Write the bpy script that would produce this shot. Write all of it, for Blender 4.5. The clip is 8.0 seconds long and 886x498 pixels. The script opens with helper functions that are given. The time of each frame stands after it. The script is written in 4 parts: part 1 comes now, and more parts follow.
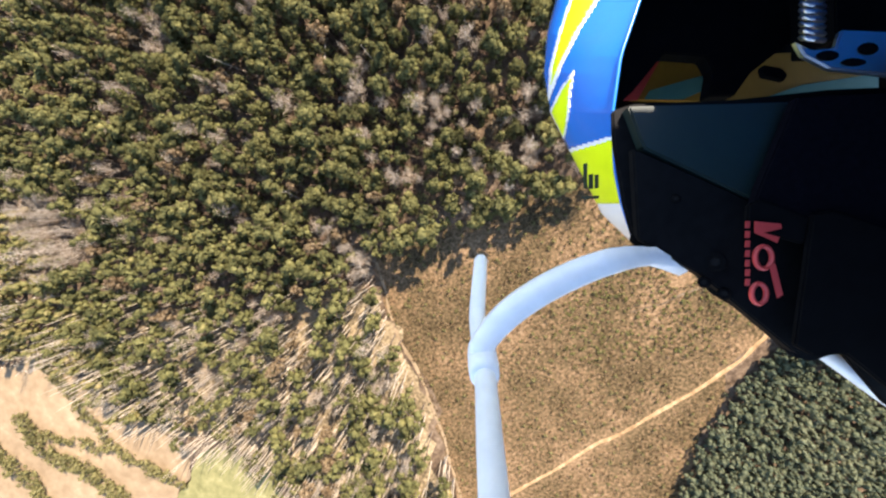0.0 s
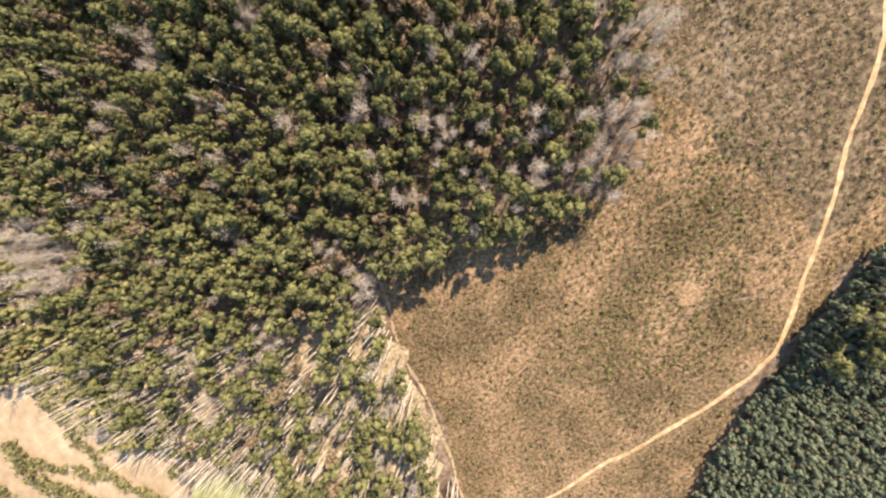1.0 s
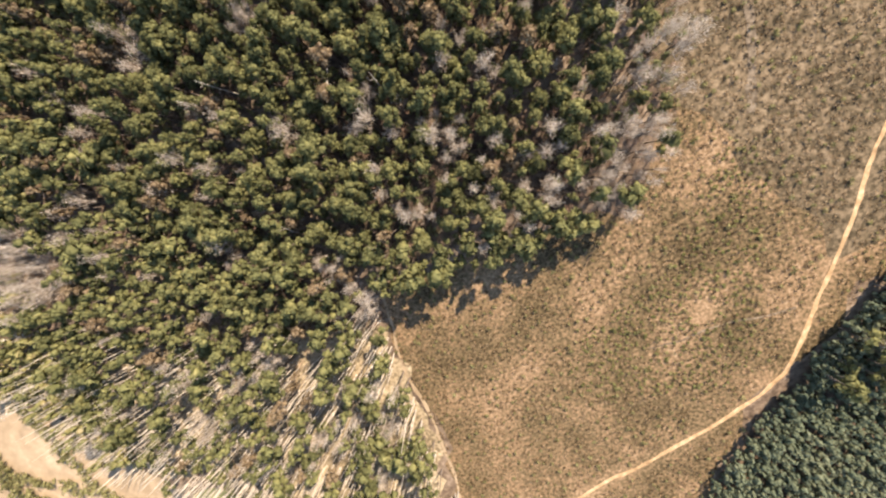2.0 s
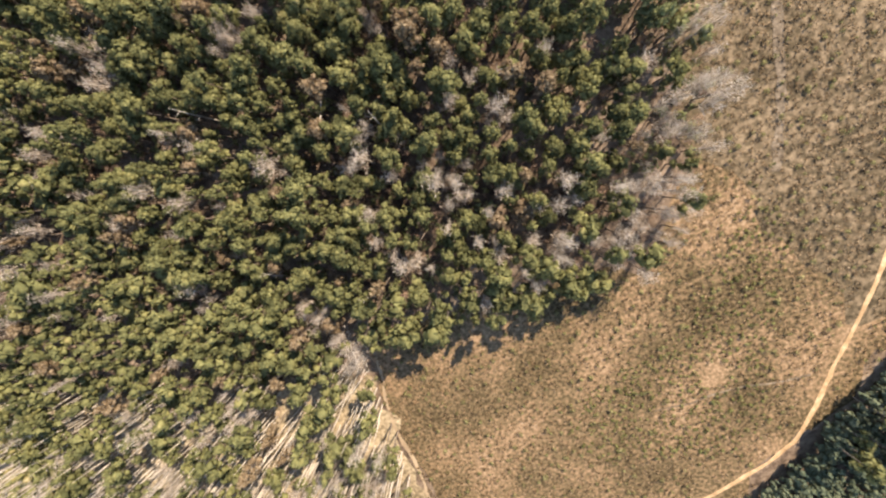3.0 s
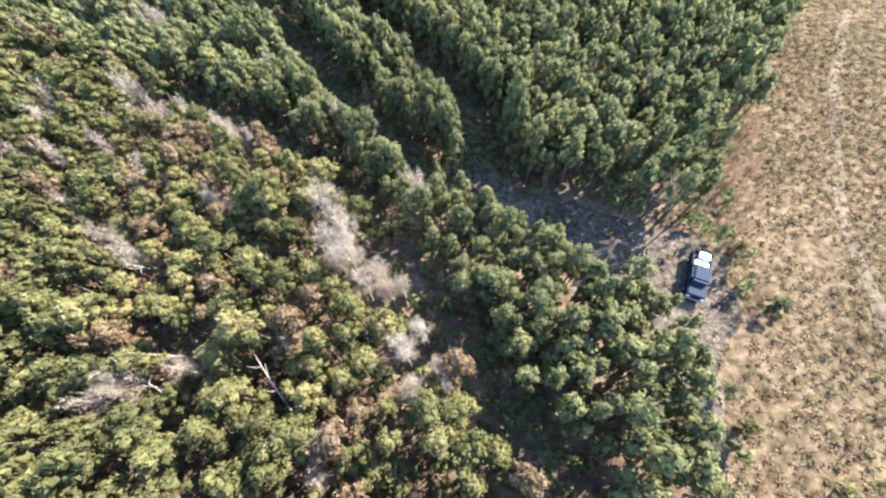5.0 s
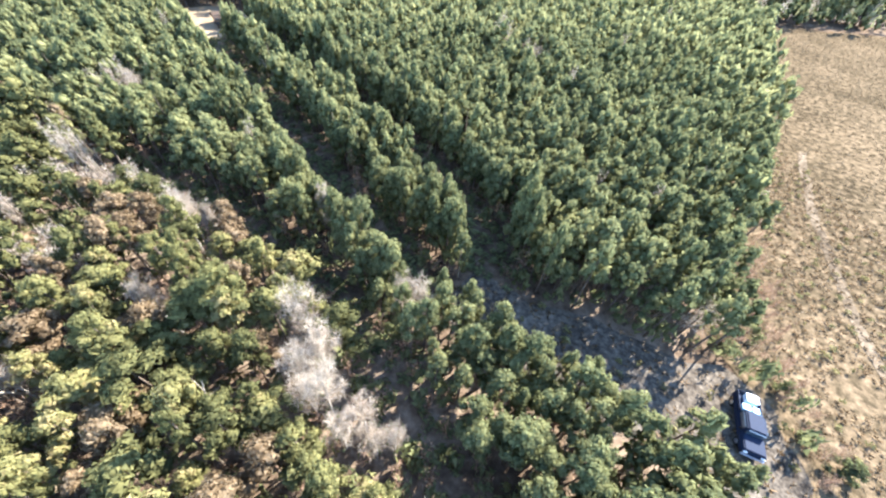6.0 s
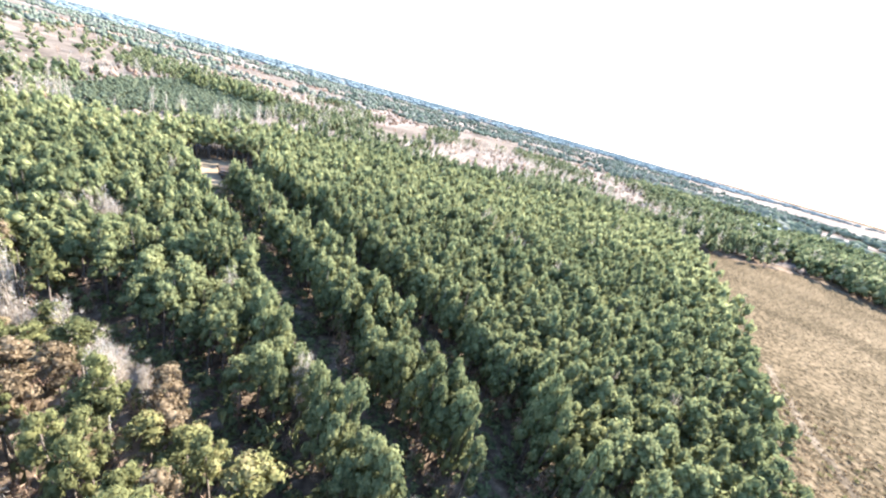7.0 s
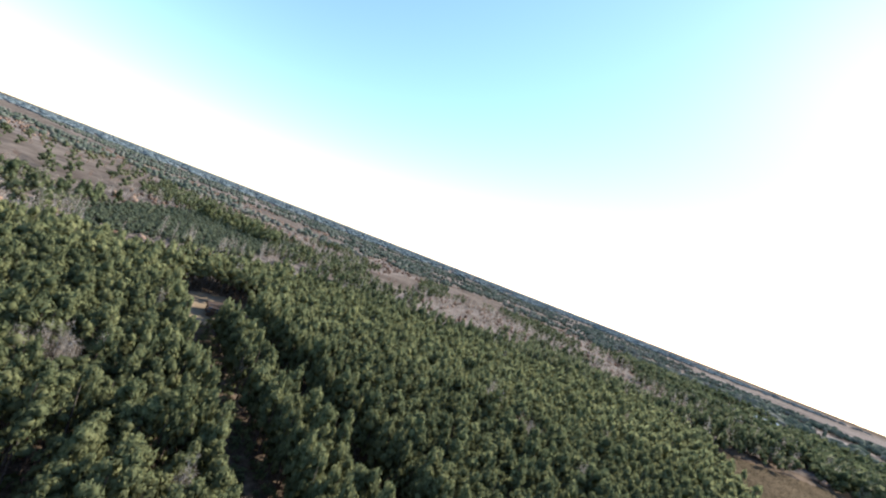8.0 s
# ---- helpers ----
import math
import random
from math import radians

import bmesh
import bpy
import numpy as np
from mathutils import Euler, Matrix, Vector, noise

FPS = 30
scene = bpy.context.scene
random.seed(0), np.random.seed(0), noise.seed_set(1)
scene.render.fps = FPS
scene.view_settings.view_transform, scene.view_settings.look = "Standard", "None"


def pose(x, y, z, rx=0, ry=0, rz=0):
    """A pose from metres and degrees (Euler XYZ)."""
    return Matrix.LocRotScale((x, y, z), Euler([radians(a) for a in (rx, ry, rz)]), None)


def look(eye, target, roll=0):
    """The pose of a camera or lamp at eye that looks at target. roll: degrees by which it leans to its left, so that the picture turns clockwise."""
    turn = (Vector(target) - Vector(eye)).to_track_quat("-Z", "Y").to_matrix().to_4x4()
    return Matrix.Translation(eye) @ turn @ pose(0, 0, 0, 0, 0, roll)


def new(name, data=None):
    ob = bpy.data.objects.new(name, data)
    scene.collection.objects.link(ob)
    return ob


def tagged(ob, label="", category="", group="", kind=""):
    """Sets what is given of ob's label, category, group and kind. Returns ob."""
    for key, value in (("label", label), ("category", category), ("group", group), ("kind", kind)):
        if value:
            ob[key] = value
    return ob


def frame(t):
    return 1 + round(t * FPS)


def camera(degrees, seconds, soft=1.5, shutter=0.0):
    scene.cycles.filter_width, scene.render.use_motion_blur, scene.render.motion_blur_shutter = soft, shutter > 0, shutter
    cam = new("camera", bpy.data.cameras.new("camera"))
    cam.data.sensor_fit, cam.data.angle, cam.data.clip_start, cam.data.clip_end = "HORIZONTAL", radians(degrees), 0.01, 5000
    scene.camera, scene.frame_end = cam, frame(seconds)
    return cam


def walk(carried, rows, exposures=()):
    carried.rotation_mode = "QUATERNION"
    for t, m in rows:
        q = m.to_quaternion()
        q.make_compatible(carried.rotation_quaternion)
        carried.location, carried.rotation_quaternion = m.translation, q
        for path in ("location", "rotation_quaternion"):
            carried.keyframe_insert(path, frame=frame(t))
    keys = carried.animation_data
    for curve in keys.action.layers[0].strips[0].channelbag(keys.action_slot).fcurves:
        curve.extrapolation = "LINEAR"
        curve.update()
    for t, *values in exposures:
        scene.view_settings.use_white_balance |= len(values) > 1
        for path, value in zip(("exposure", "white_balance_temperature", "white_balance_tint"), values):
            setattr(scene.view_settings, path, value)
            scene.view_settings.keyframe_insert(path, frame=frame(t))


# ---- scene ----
from mathutils import geometry

cam = camera(102.0, 8.0, soft=2.25)
PATH = [
    (0.0, 3.02, -65.72, 63.31, -9.7, 7.26, -28.47),
    (0.5, 2.64, -63.84, 62.83, -9.42, 6.46, -29.11),
    (1.0, 2.41, -61.71, 61.76, -9.77, 6.05, -29.04),
    (1.5, 2.05, -59.54, 60.39, -10.2, 5.49, -28.64),
    (2.8, 2.36, -52.14, 54.21, -13.04, 3.53, -28.0),
    (3.0, 3.19, -50.52, 52.63, -11.31, 3.64, -25.93),
    (3.5, 8.98, -42.78, 46.06, -3.5, 7.15, -18.19),
    (4.0, 11.84, -36.32, 40.11, 6.39, 8.43, -11.08),
    (4.5, 12.48, -31.56, 37.54, 18.48, 6.19, -5.35),
    (4.7, 12.32, -30.01, 36.97, 23.72, 4.4, -3.28),
    (5.8, 8.97, -22.1, 32.32, 36.89, -2.31, -2.75),
    (6.0, 7.85, -21.13, 31.53, 41.66, -4.81, -2.97),
    (6.5, 5.25, -18.27, 30.83, 54.55, -10.93, -3.37),
    (7.0, 2.79, -16.12, 29.38, 67.68, -14.53, -5.35),
    (7.5, -0.25, -13.22, 29.29, 80.62, -18.9, -6.4),
    (8.0, -2.64, -10.31, 29.52, 91.83, -21.23, -7.41),
]
EXPOSURES = [(0.0, 2.3, 6950, 15), (1.5, 2.25, 6950, 15), (3.0, 2.2, 6900, 14), (4.0, 2.45, 6300, 11), (4.6, 2.75, 6100, 10), (6.0, 3.2, 5820, 9), (7.0, 3.22, 5780, 9), (7.5, 2.85, 5800, 9), (8.0, 1.4, 5800, 9)]
walk(cam, [(t, pose(x, y, z, rx, ry, rz)) for t, x, y, z, rx, ry, rz in PATH], EXPOSURES)

# ---- daylight ----
SUN_AZ, SUN_EL = radians(55), radians(36)      # clockwise from +y, above the horizon
world = bpy.data.worlds.new("world")
scene.world = world
world.use_nodes = True
sky = world.node_tree.nodes.new("ShaderNodeTexSky")
sky.sky_type = "NISHITA"
sky.sun_disc = False
sky.sun_elevation, sky.sun_rotation = SUN_EL, SUN_AZ
sky.air_density, sky.dust_density, sky.ozone_density = 1.0, 0.1, 1.5
world.node_tree.nodes["Background"].inputs["Strength"].default_value = 0.125
world.node_tree.links.new(sky.outputs["Color"], world.node_tree.nodes["Background"].inputs["Color"])
sun = new("sun", bpy.data.lights.new("sun", "SUN"))
sun.data.energy, sun.data.angle, sun.data.color = 4.5, radians(0.55), (1.0, 0.92, 0.79)
to_sun = Vector((math.sin(SUN_AZ) * math.cos(SUN_EL), math.cos(SUN_AZ) * math.cos(SUN_EL), math.sin(SUN_EL)))
sun.matrix_world = look((60, 60, 120), Vector((60, 60, 120)) - to_sun)


# ---- materials ----
def material(name, stops, scale=3.0, detail=6.0, rough=0.9, island=0.0, broad=0.0, broad_scale=0.03, bump=0.0, bump_scale=20.0, metal=0.0, per_object=0.0, coat=0.0, through_light=0.0):
    """A surface whose colour runs over stops by noise, with variation per island, per object and over a broad scale."""
    m = bpy.data.materials.new(name)
    m.use_nodes = True
    n, l = m.node_tree.nodes, m.node_tree.links
    p = n["Principled BSDF"]
    p.inputs["Roughness"].default_value, p.inputs["Metallic"].default_value = rough, metal
    p.inputs["Coat Weight"].default_value = coat
    p.inputs["Specular IOR Level"].default_value = 0.5 if coat or metal or rough < 0.55 else 0.2 if rough < 0.8 else 0.0
    geo = n.new("ShaderNodeNewGeometry")
    fine = n.new("ShaderNodeTexNoise")
    fine.inputs["Scale"].default_value, fine.inputs["Detail"].default_value = scale, detail
    fine.inputs["Roughness"].default_value = 0.65
    l.new(geo.outputs["Position"], fine.inputs["Vector"])
    value = fine.outputs["Fac"]

    def mix(a, b, weight):
        k = n.new("ShaderNodeMath")
        k.operation = "MULTIPLY_ADD"
        s = n.new("ShaderNodeMath")
        s.operation = "SUBTRACT"
        l.new(b, s.inputs[0])
        s.inputs[1].default_value = 0.5
        l.new(s.outputs[0], k.inputs[0])
        k.inputs[1].default_value = weight
        l.new(a, k.inputs[2])
        return k.outputs[0]

    if island:
        value = mix(value, geo.outputs["Random Per Island"], island)
    if per_object:
        value = mix(value, n.new("ShaderNodeObjectInfo").outputs["Random"], per_object)
    if broad:
        wide = n.new("ShaderNodeTexNoise")
        wide.inputs["Scale"].default_value, wide.inputs["Detail"].default_value = broad_scale, 4.0
        l.new(geo.outputs["Position"], wide.inputs["Vector"])
        value = mix(value, wide.outputs["Fac"], broad)
    ramp = n.new("ShaderNodeValToRGB")
    e = ramp.color_ramp.elements
    while len(e) < len(stops):
        e.new(0.5)
    for i, (at, col) in enumerate(stops):
        e[i].position, e[i].color = at, (*col, 1)
    l.new(value, ramp.inputs[0])
    l.new(ramp.outputs[0], p.inputs["Base Color"])
    if bump:
        h = n.new("ShaderNodeTexNoise")
        h.inputs["Scale"].default_value, h.inputs["Detail"].default_value = bump_scale, 5.0
        l.new(geo.outputs["Position"], h.inputs["Vector"])
        b = n.new("ShaderNodeBump")
        b.inputs["Strength"].default_value, b.inputs["Distance"].default_value = bump, 0.1
        l.new(h.outputs["Fac"], b.inputs["Height"])
        l.new(b.outputs[0], p.inputs["Normal"])
    if through_light:
        t = n.new("ShaderNodeBsdfTranslucent")
        l.new(ramp.outputs[0], t.inputs["Color"])
        both = n.new("ShaderNodeMixShader")
        both.inputs[0].default_value = through_light
        l.new(p.outputs[0], both.inputs[1])
        l.new(t.outputs[0], both.inputs[2])
        l.new(both.outputs[0], n["Material Output"].inputs["Surface"])
    return m


PINE = material("pine needles", [(0.1, (0.06, 0.06, 0.026)), (0.45, (0.128, 0.122, 0.05)), (0.75, (0.19, 0.172, 0.068)), (0.95, (0.27, 0.215, 0.1))], 0.9, island=0.4, per_object=0.45, broad=1.3, broad_scale=0.26, rough=0.85, through_light=0.46)
DEEP = material("plantation pine needles", [(0.1, (0.062, 0.069, 0.034)), (0.5, (0.142, 0.146, 0.066)), (0.85, (0.222, 0.212, 0.094))], 0.9, island=0.45, per_object=0.25, broad=0.9, broad_scale=0.14, rough=0.85, through_light=0.46)
YOUNGPINE = material("young blue-green pine needles", [(0.15, (0.075, 0.088, 0.056)), (0.5, (0.115, 0.127, 0.077)), (0.85, (0.175, 0.175, 0.108))], 0.6, island=0.25, broad=0.8, broad_scale=0.08, rough=0.85, through_light=0.5)
FARWOOD = material("far pine needles", [(0.15, (0.056, 0.066, 0.033)), (0.5, (0.118, 0.125, 0.058)), (0.85, (0.195, 0.182, 0.098))], 0.25, island=0.6, broad=0.9, broad_scale=0.02, through_light=0.4)
RUSSET = material("browned leaves", [(0.15, (0.08, 0.054, 0.03)), (0.5, (0.155, 0.108, 0.063)), (0.85, (0.24, 0.178, 0.11))], 1.2, island=0.6, broad=0.5, broad_scale=0.3, through_light=0.45)
PALE = material("bare grey twigs", [(0.15, (0.19, 0.148, 0.108)), (0.5, (0.34, 0.275, 0.21)), (0.85, (0.48, 0.41, 0.33))], 1.2, island=0.6, broad=0.4, broad_scale=0.2, through_light=0.35)
BARK = material("pine bark", [(0.3, (0.07, 0.05, 0.037)), (0.7, (0.2, 0.16, 0.125))], 5.0, bump=0.6, per_object=0.2)
# distance haze is mixed into the base colours of the next two woods
HAZYWOOD = material("mixed woods with a haze tint", [(0.2, (0.085, 0.1, 0.07)), (0.5, (0.14, 0.15, 0.108)), (0.85, (0.215, 0.2, 0.16))], 0.05, island=0.6, broad=0.9, broad_scale=0.01, through_light=0.4)
HAZEGREY = material("far woods with haze in the colour", [(0.2, (0.07, 0.086, 0.086)), (0.5, (0.1, 0.118, 0.118)), (0.85, (0.14, 0.152, 0.15))], 0.05, island=0.6, broad=0.9, broad_scale=0.006)
TWIGS = material("brown bare brush", [(0.15, (0.12, 0.075, 0.05)), (0.5, (0.24, 0.15, 0.1)), (0.85, (0.38, 0.26, 0.18))], 1.2, island=0.6, broad=0.5, broad_scale=0.2, through_light=0.3)
GREY_BARK = material("weathered grey wood", [(0.3, (0.2, 0.165, 0.125)), (0.7, (0.42, 0.355, 0.28))], 5.0, bump=0.4)
PALE_BARK = material("dead pale wood", [(0.3, (0.22, 0.19, 0.16)), (0.7, (0.48, 0.43, 0.37))], 5.0, bump=0.4)
LITTER = material("forest floor litter", [(0.3, (0.038, 0.026, 0.018)), (0.5, (0.095, 0.066, 0.044)), (0.72, (0.18, 0.132, 0.092))], 0.9, 8.0, broad=0.9, broad_scale=0.05, bump=0.7, bump_scale=4.0)
STUBBLE = material("dry clearcut grass", [(0.3, (0.02, 0.013, 0.008)), (0.42, (0.056, 0.04, 0.02)), (0.5, (0.094, 0.065, 0.034)), (0.57, (0.138, 0.085, 0.046)), (0.7, (0.205, 0.137, 0.08))], 1.7, 12.0, broad=0.6, broad_scale=0.09, bump=1.0, bump_scale=2.5)
SAND = material("dry sandy soil", [(0.3, (0.16, 0.112, 0.067)), (0.6, (0.23, 0.166, 0.102)), (0.8, (0.3, 0.225, 0.145))], 0.35, 8.0, broad=0.5, broad_scale=0.05, bump=0.4, bump_scale=2.0)
TRACK = material("worn orange sand", [(0.3, (0.15, 0.09, 0.045)), (0.5, (0.26, 0.165, 0.085)), (0.75, (0.42, 0.3, 0.18))], 0.6, 8.0, broad=0.5, broad_scale=0.1, bump=0.4, bump_scale=3.0)
ROADSOIL = material("rutted lane soil", [(0.32, (0.025, 0.02, 0.016)), (0.48, (0.065, 0.053, 0.041)), (0.62, (0.115, 0.094, 0.072)), (0.78, (0.19, 0.157, 0.12))], 1.6, 10.0, broad=0.5, broad_scale=0.15, bump=1.0, bump_scale=3.0)
TUFT = material("dry grass tufts", [(0.1, (0.04, 0.027, 0.014)), (0.45, (0.112, 0.072, 0.038)), (0.8, (0.24, 0.165, 0.096))], 0.7, island=0.75, broad=0.7, broad_scale=0.08, through_light=0.3)
SHRUB = material("low green shrubs", [(0.15, (0.07, 0.062, 0.026)), (0.5, (0.14, 0.125, 0.052)), (0.85, (0.23, 0.2, 0.09))], 0.7, island=0.5, broad=0.5, through_light=0.4)
SCRUB = material("yellow-green scrub", [(0.15, (0.055, 0.055, 0.018)), (0.5, (0.11, 0.108, 0.036)), (0.85, (0.18, 0.17, 0.065))], 0.7, island=0.6, broad=0.6, broad_scale=0.15, through_light=0.35)
ROUGH = material("rough straw and litter", [(0.32, (0.07, 0.052, 0.03)), (0.5, (0.19, 0.142, 0.085)), (0.7, (0.34, 0.27, 0.17))], 1.4, 10.0, broad=0.5, broad_scale=0.12, bump=0.8, bump_scale=3.0)
MEADOW = material("pale green meadow", [(0.3, (0.11, 0.105, 0.045)), (0.6, (0.18, 0.165, 0.075)), (0.8, (0.25, 0.225, 0.115))], 0.4, 9.0, broad=0.6, broad_scale=0.05, bump=0.6, bump_scale=2.0)
HEATHSOIL = material("brown heath", [(0.3, (0.085, 0.066, 0.053)), (0.5, (0.15, 0.118, 0.096)), (0.72, (0.23, 0.188, 0.155))], 0.05, 12.0, broad=0.9, broad_scale=0.008, bump=0.6, bump_scale=0.4)
EASTGRASS = material("grey-brown rough grass", [(0.32, (0.022, 0.016, 0.01)), (0.45, (0.058, 0.043, 0.025)), (0.56, (0.108, 0.077, 0.046)), (0.72, (0.17, 0.123, 0.075))], 0.9, 12.0, broad=0.35, broad_scale=0.06, bump=1.0, bump_scale=2.0)
GREYTUFT = material("grey-brown grass tufts", [(0.1, (0.035, 0.028, 0.018)), (0.45, (0.1, 0.073, 0.044)), (0.8, (0.22, 0.163, 0.103))], 0.7, island=0.75, broad=0.7, broad_scale=0.08, through_light=0.3)
BROWNFIELD = material("far brown fields", [(0.3, (0.065, 0.05, 0.039)), (0.5, (0.11, 0.085, 0.066)), (0.75, (0.185, 0.145, 0.112))], 0.12, 10.0, broad=0.9, broad_scale=0.02, bump=0.5, bump_scale=0.5)
TRACKSOIL = material("worn grass track", [(0.3, (0.05, 0.037, 0.025)), (0.5, (0.1, 0.075, 0.05)), (0.72, (0.17, 0.13, 0.09))], 1.4, 10.0, broad=0.9, broad_scale=0.12, bump=0.9, bump_scale=3.0)


# ---- plan: outlines in metres ----
CLEARCUT = [(20.5, -73.5), (16.3, -71), (11, -71.5), (5, -70.5), (1, -69.8), (-6, -68.5), (-12, -67), (-17, -66.2), (-22.5, -67.5), (-24.6, -78), (-25, -89.4), (-26.6, -100.4), (-28.8, -111.7), (-30.6, -118.3), (-41.7, -144.5), (-64, -229), (-15, -238), (7.4, -131), (12.5, -126.5), (19, -120), (27.3, -112.5), (33.5, -109), (50, -98.8), (83.6, -91.7), (140, -76), (200, 40), (190, 110), (130, 110), (100, 78), (89, 60), (78, 43), (66.5, 30.3), (57, 16.5), (51.5, 8.6), (46.5, 2), (43, -8), (41, -16.8), (38.7, -21.8), (36.5, -26), (34, -31), (35, -38), (37, -46), (36, -54), (31, -62), (26, -69)]
SANDS = [[(-155.5, -85.2), (-123.9, -46.4), (-114.9, -49.2), (-105.1, -51.0), (-100.9, -54.5), (-97.0, -56.9), (-94.8, -62.2), (-93.4, -69.3), (-88.1, -74.5), (-83.8, -80.4), (-82.0, -85.0), (-84.8, -92.0), (-95.3, -95.9), (-119.1, -100.1)]]
HEDGES = [([(-101.4, -52.3), (-99.4, -61.9), (-99.2, -68.0), (-98.8, -74.9), (-96.7, -79.7), (-91.1, -86.4), (-87.1, -91.0)], 1.1), ([(-114.2, -66.2), (-109.7, -70.4), (-104.8, -72.7), (-99.5, -76.8)], 0.8), ([(-116.4, -62.0), (-116.6, -70.1), (-113.0, -75.1), (-107.6, -79.2), (-106.5, -83.9), (-104.1, -89.5)], 2.0), ([(-131.1, -59.0), (-129.3, -65.3), (-125.2, -75.5), (-124.6, -85.0)], 2.2)]
MEADOWS = [[(-84.8, -92.0), (-80.8, -86.0), (-72.2, -88.1), (-70.7, -91.7), (-68.7, -98.5), (-66.5, -107.5), (-71.8, -131.2), (-98.2, -138.7), (-108.6, -102.0)]]
CLEARING = [(-48, 71), (-48, 83), (-39, 89), (-29, 82), (-28.5, 71), (-36.5, 64)]
FARFIELDS = [[(-316, 368), (-347, 465), (-234, 371), (-145, 192), (-132, 150), (-210, 130), (-420, 190)], [(-23, 262), (27, 380), (24, 240), (0, 188), (-11, 206)], [(80, 452), (173, 515), (113, 334), (48, 292)], [(-249.8, 528.4), (-70.5, 421.8), (-35.8, 474.4), (-172.6, 569.5)], [(-1312.5, 785.2), (-673.0, 638.7), (-446.3, 615.8), (-1130.8, 1129.6)]]
EASTFIELD = [(31, -61), (38, -76), (46, -94), (70, -97), (95, -104), (140, -76), (200, 40), (190, 110), (130, 110), (100, 80), (86, 62), (75, 45), (63, 33), (53.5, 19), (48, 11), (43, 4), (39, -6), (37, -16), (34.5, -21), (32, -26), (31, -33), (32, -43)]
HEATH = [(-2500, 250), (-600, 105), (-200, 82), (-100, 78), (-71, 82), (-59, 89), (-47, 103), (-32, 124), (-6, 128), (20, 138), (60, 142), (126, 132), (260, 120), (399, 110), (880, 157), (2200, 354), (2600, 3600), (-2600, 3600)]
YOUNG = [(-111, 126), (-126, 181), (-127, 252), (-78, 241), (-56, 250), (-63, 132), (-80, 124), (-86, 100)]
SPARSE = [(-104.4, -48.9), (-95.5, -47.3), (-81.8, -53.7), (-66.8, -57.8), (-55.5, -62.6), (-47.9, -66.0), (-40.5, -68.4), (-27.2, -69.2), (-24.1, -74.1), (-25.9, -86.6), (-29.3, -101.5), (-34.2, -116.7), (-52.0, -110.3), (-64.5, -100.3), (-70.0, -89.1), (-78.2, -82.5), (-82.9, -79.5), (-92.5, -68.4), (-95.7, -58.0)]
LANE_A = [(-29.5, 20.9), (-18.8, 14), (-12, 10), (-5, 5.3), (0.6, 0.2), (3.2, -3.2), (7.2, -8.9), (11.7, -17.1), (15.4, -23.2), (17.5, -27), (19.6, -30.7), (22.2, -35), (25.5, -40), (28, -44)]
LANE_B = [(-37, 67), (-33, 62.5), (-25, 50), (-18.3, 41), (-12.5, 33), (-7.5, 25.5), (-3.2, 18.5), (0.8, 12.5), (5.5, 6.8), (10, 0.8)]
LANE_C = [(-33.5, 73), (-22, 62), (-14, 52), (-8, 45), (-1.5, 37), (4.5, 29.5), (9, 23), (12.8, 16.5), (16, 9.5), (17, 3)]
LANE_D = [(31.9, -26.9), (33.0, -32.2), (30.8, -35.5), (26.9, -41.4)]
ROAD = [(11, -0.5), (13, -3.5), (15.5, -5.5), (18.5, -8), (22, -10.3), (24.5, -12), (28.3, -15.2), (31.3, -18), (32.3, -21), (31, -25), (30, -30), (33, -31), (36, -23), (40, -18), (41, -12), (38.5, -8), (37, -8), (34, -6.5), (30, -4), (24, -1.8), (18, 1.5), (15, 4)]
TRACKWAY = [(-42.4, -129.1), (-21.0, -121.2), (-10.6, -119.3), (-0.4, -117.4), (7.3, -116.8), (15.0, -114.9), (21.8, -113.6), (26.9, -112.3), (31.5, -109.5), (39.6, -100.7), (48.5, -89.1), (62.0, -71.1), (74.6, -39.8)]
THICKET = [(29, -43), (37, -45), (36.5, -54), (31.5, -62), (26, -70), (15, -74), (13.5, -66), (18, -60), (24, -55.5)]
STRIP = [(29, -30), (33, -31), (36, -23), (40, -18), (41, -12), (37, -8), (44, 4), (50, 8), (46, -2), (44, -10), (42, -18), (38, -25), (33, -36)]
rng = np.random.default_rng(7)


def inside(pts, poly):
    """Which of the points lie in the outline."""
    x, y = pts[:, 0], pts[:, 1]
    hit = np.zeros(len(pts), bool)
    for (x0, y0), (x1, y1) in zip(poly, poly[1:] + poly[:1]):
        if y0 != y1:
            hit ^= ((y0 > y) != (y1 > y)) & (x < (x1 - x0) * (y - y0) / (y1 - y0) + x0)
    return hit


def away(pts, line):
    """How far the points are from a line of the plan."""
    best = np.full(len(pts), 1e9)
    for a, b in zip(line, line[1:]):
        a, b = np.array(a, float), np.array(b, float)
        s = np.clip(((pts - a) @ (b - a)) / ((b - a) @ (b - a)), 0, 1)
        best = np.minimum(best, np.linalg.norm(pts - a - s[:, None] * (b - a), axis=1))
    return best


def wobble(pts, size, amount):
    """A slow uneven shift, so that no edge is a ruled line."""
    return np.array([[noise.noise((x / size, y / size, 1.7)), noise.noise((x / size, y / size, 9.3))] for x, y in pts]) * amount


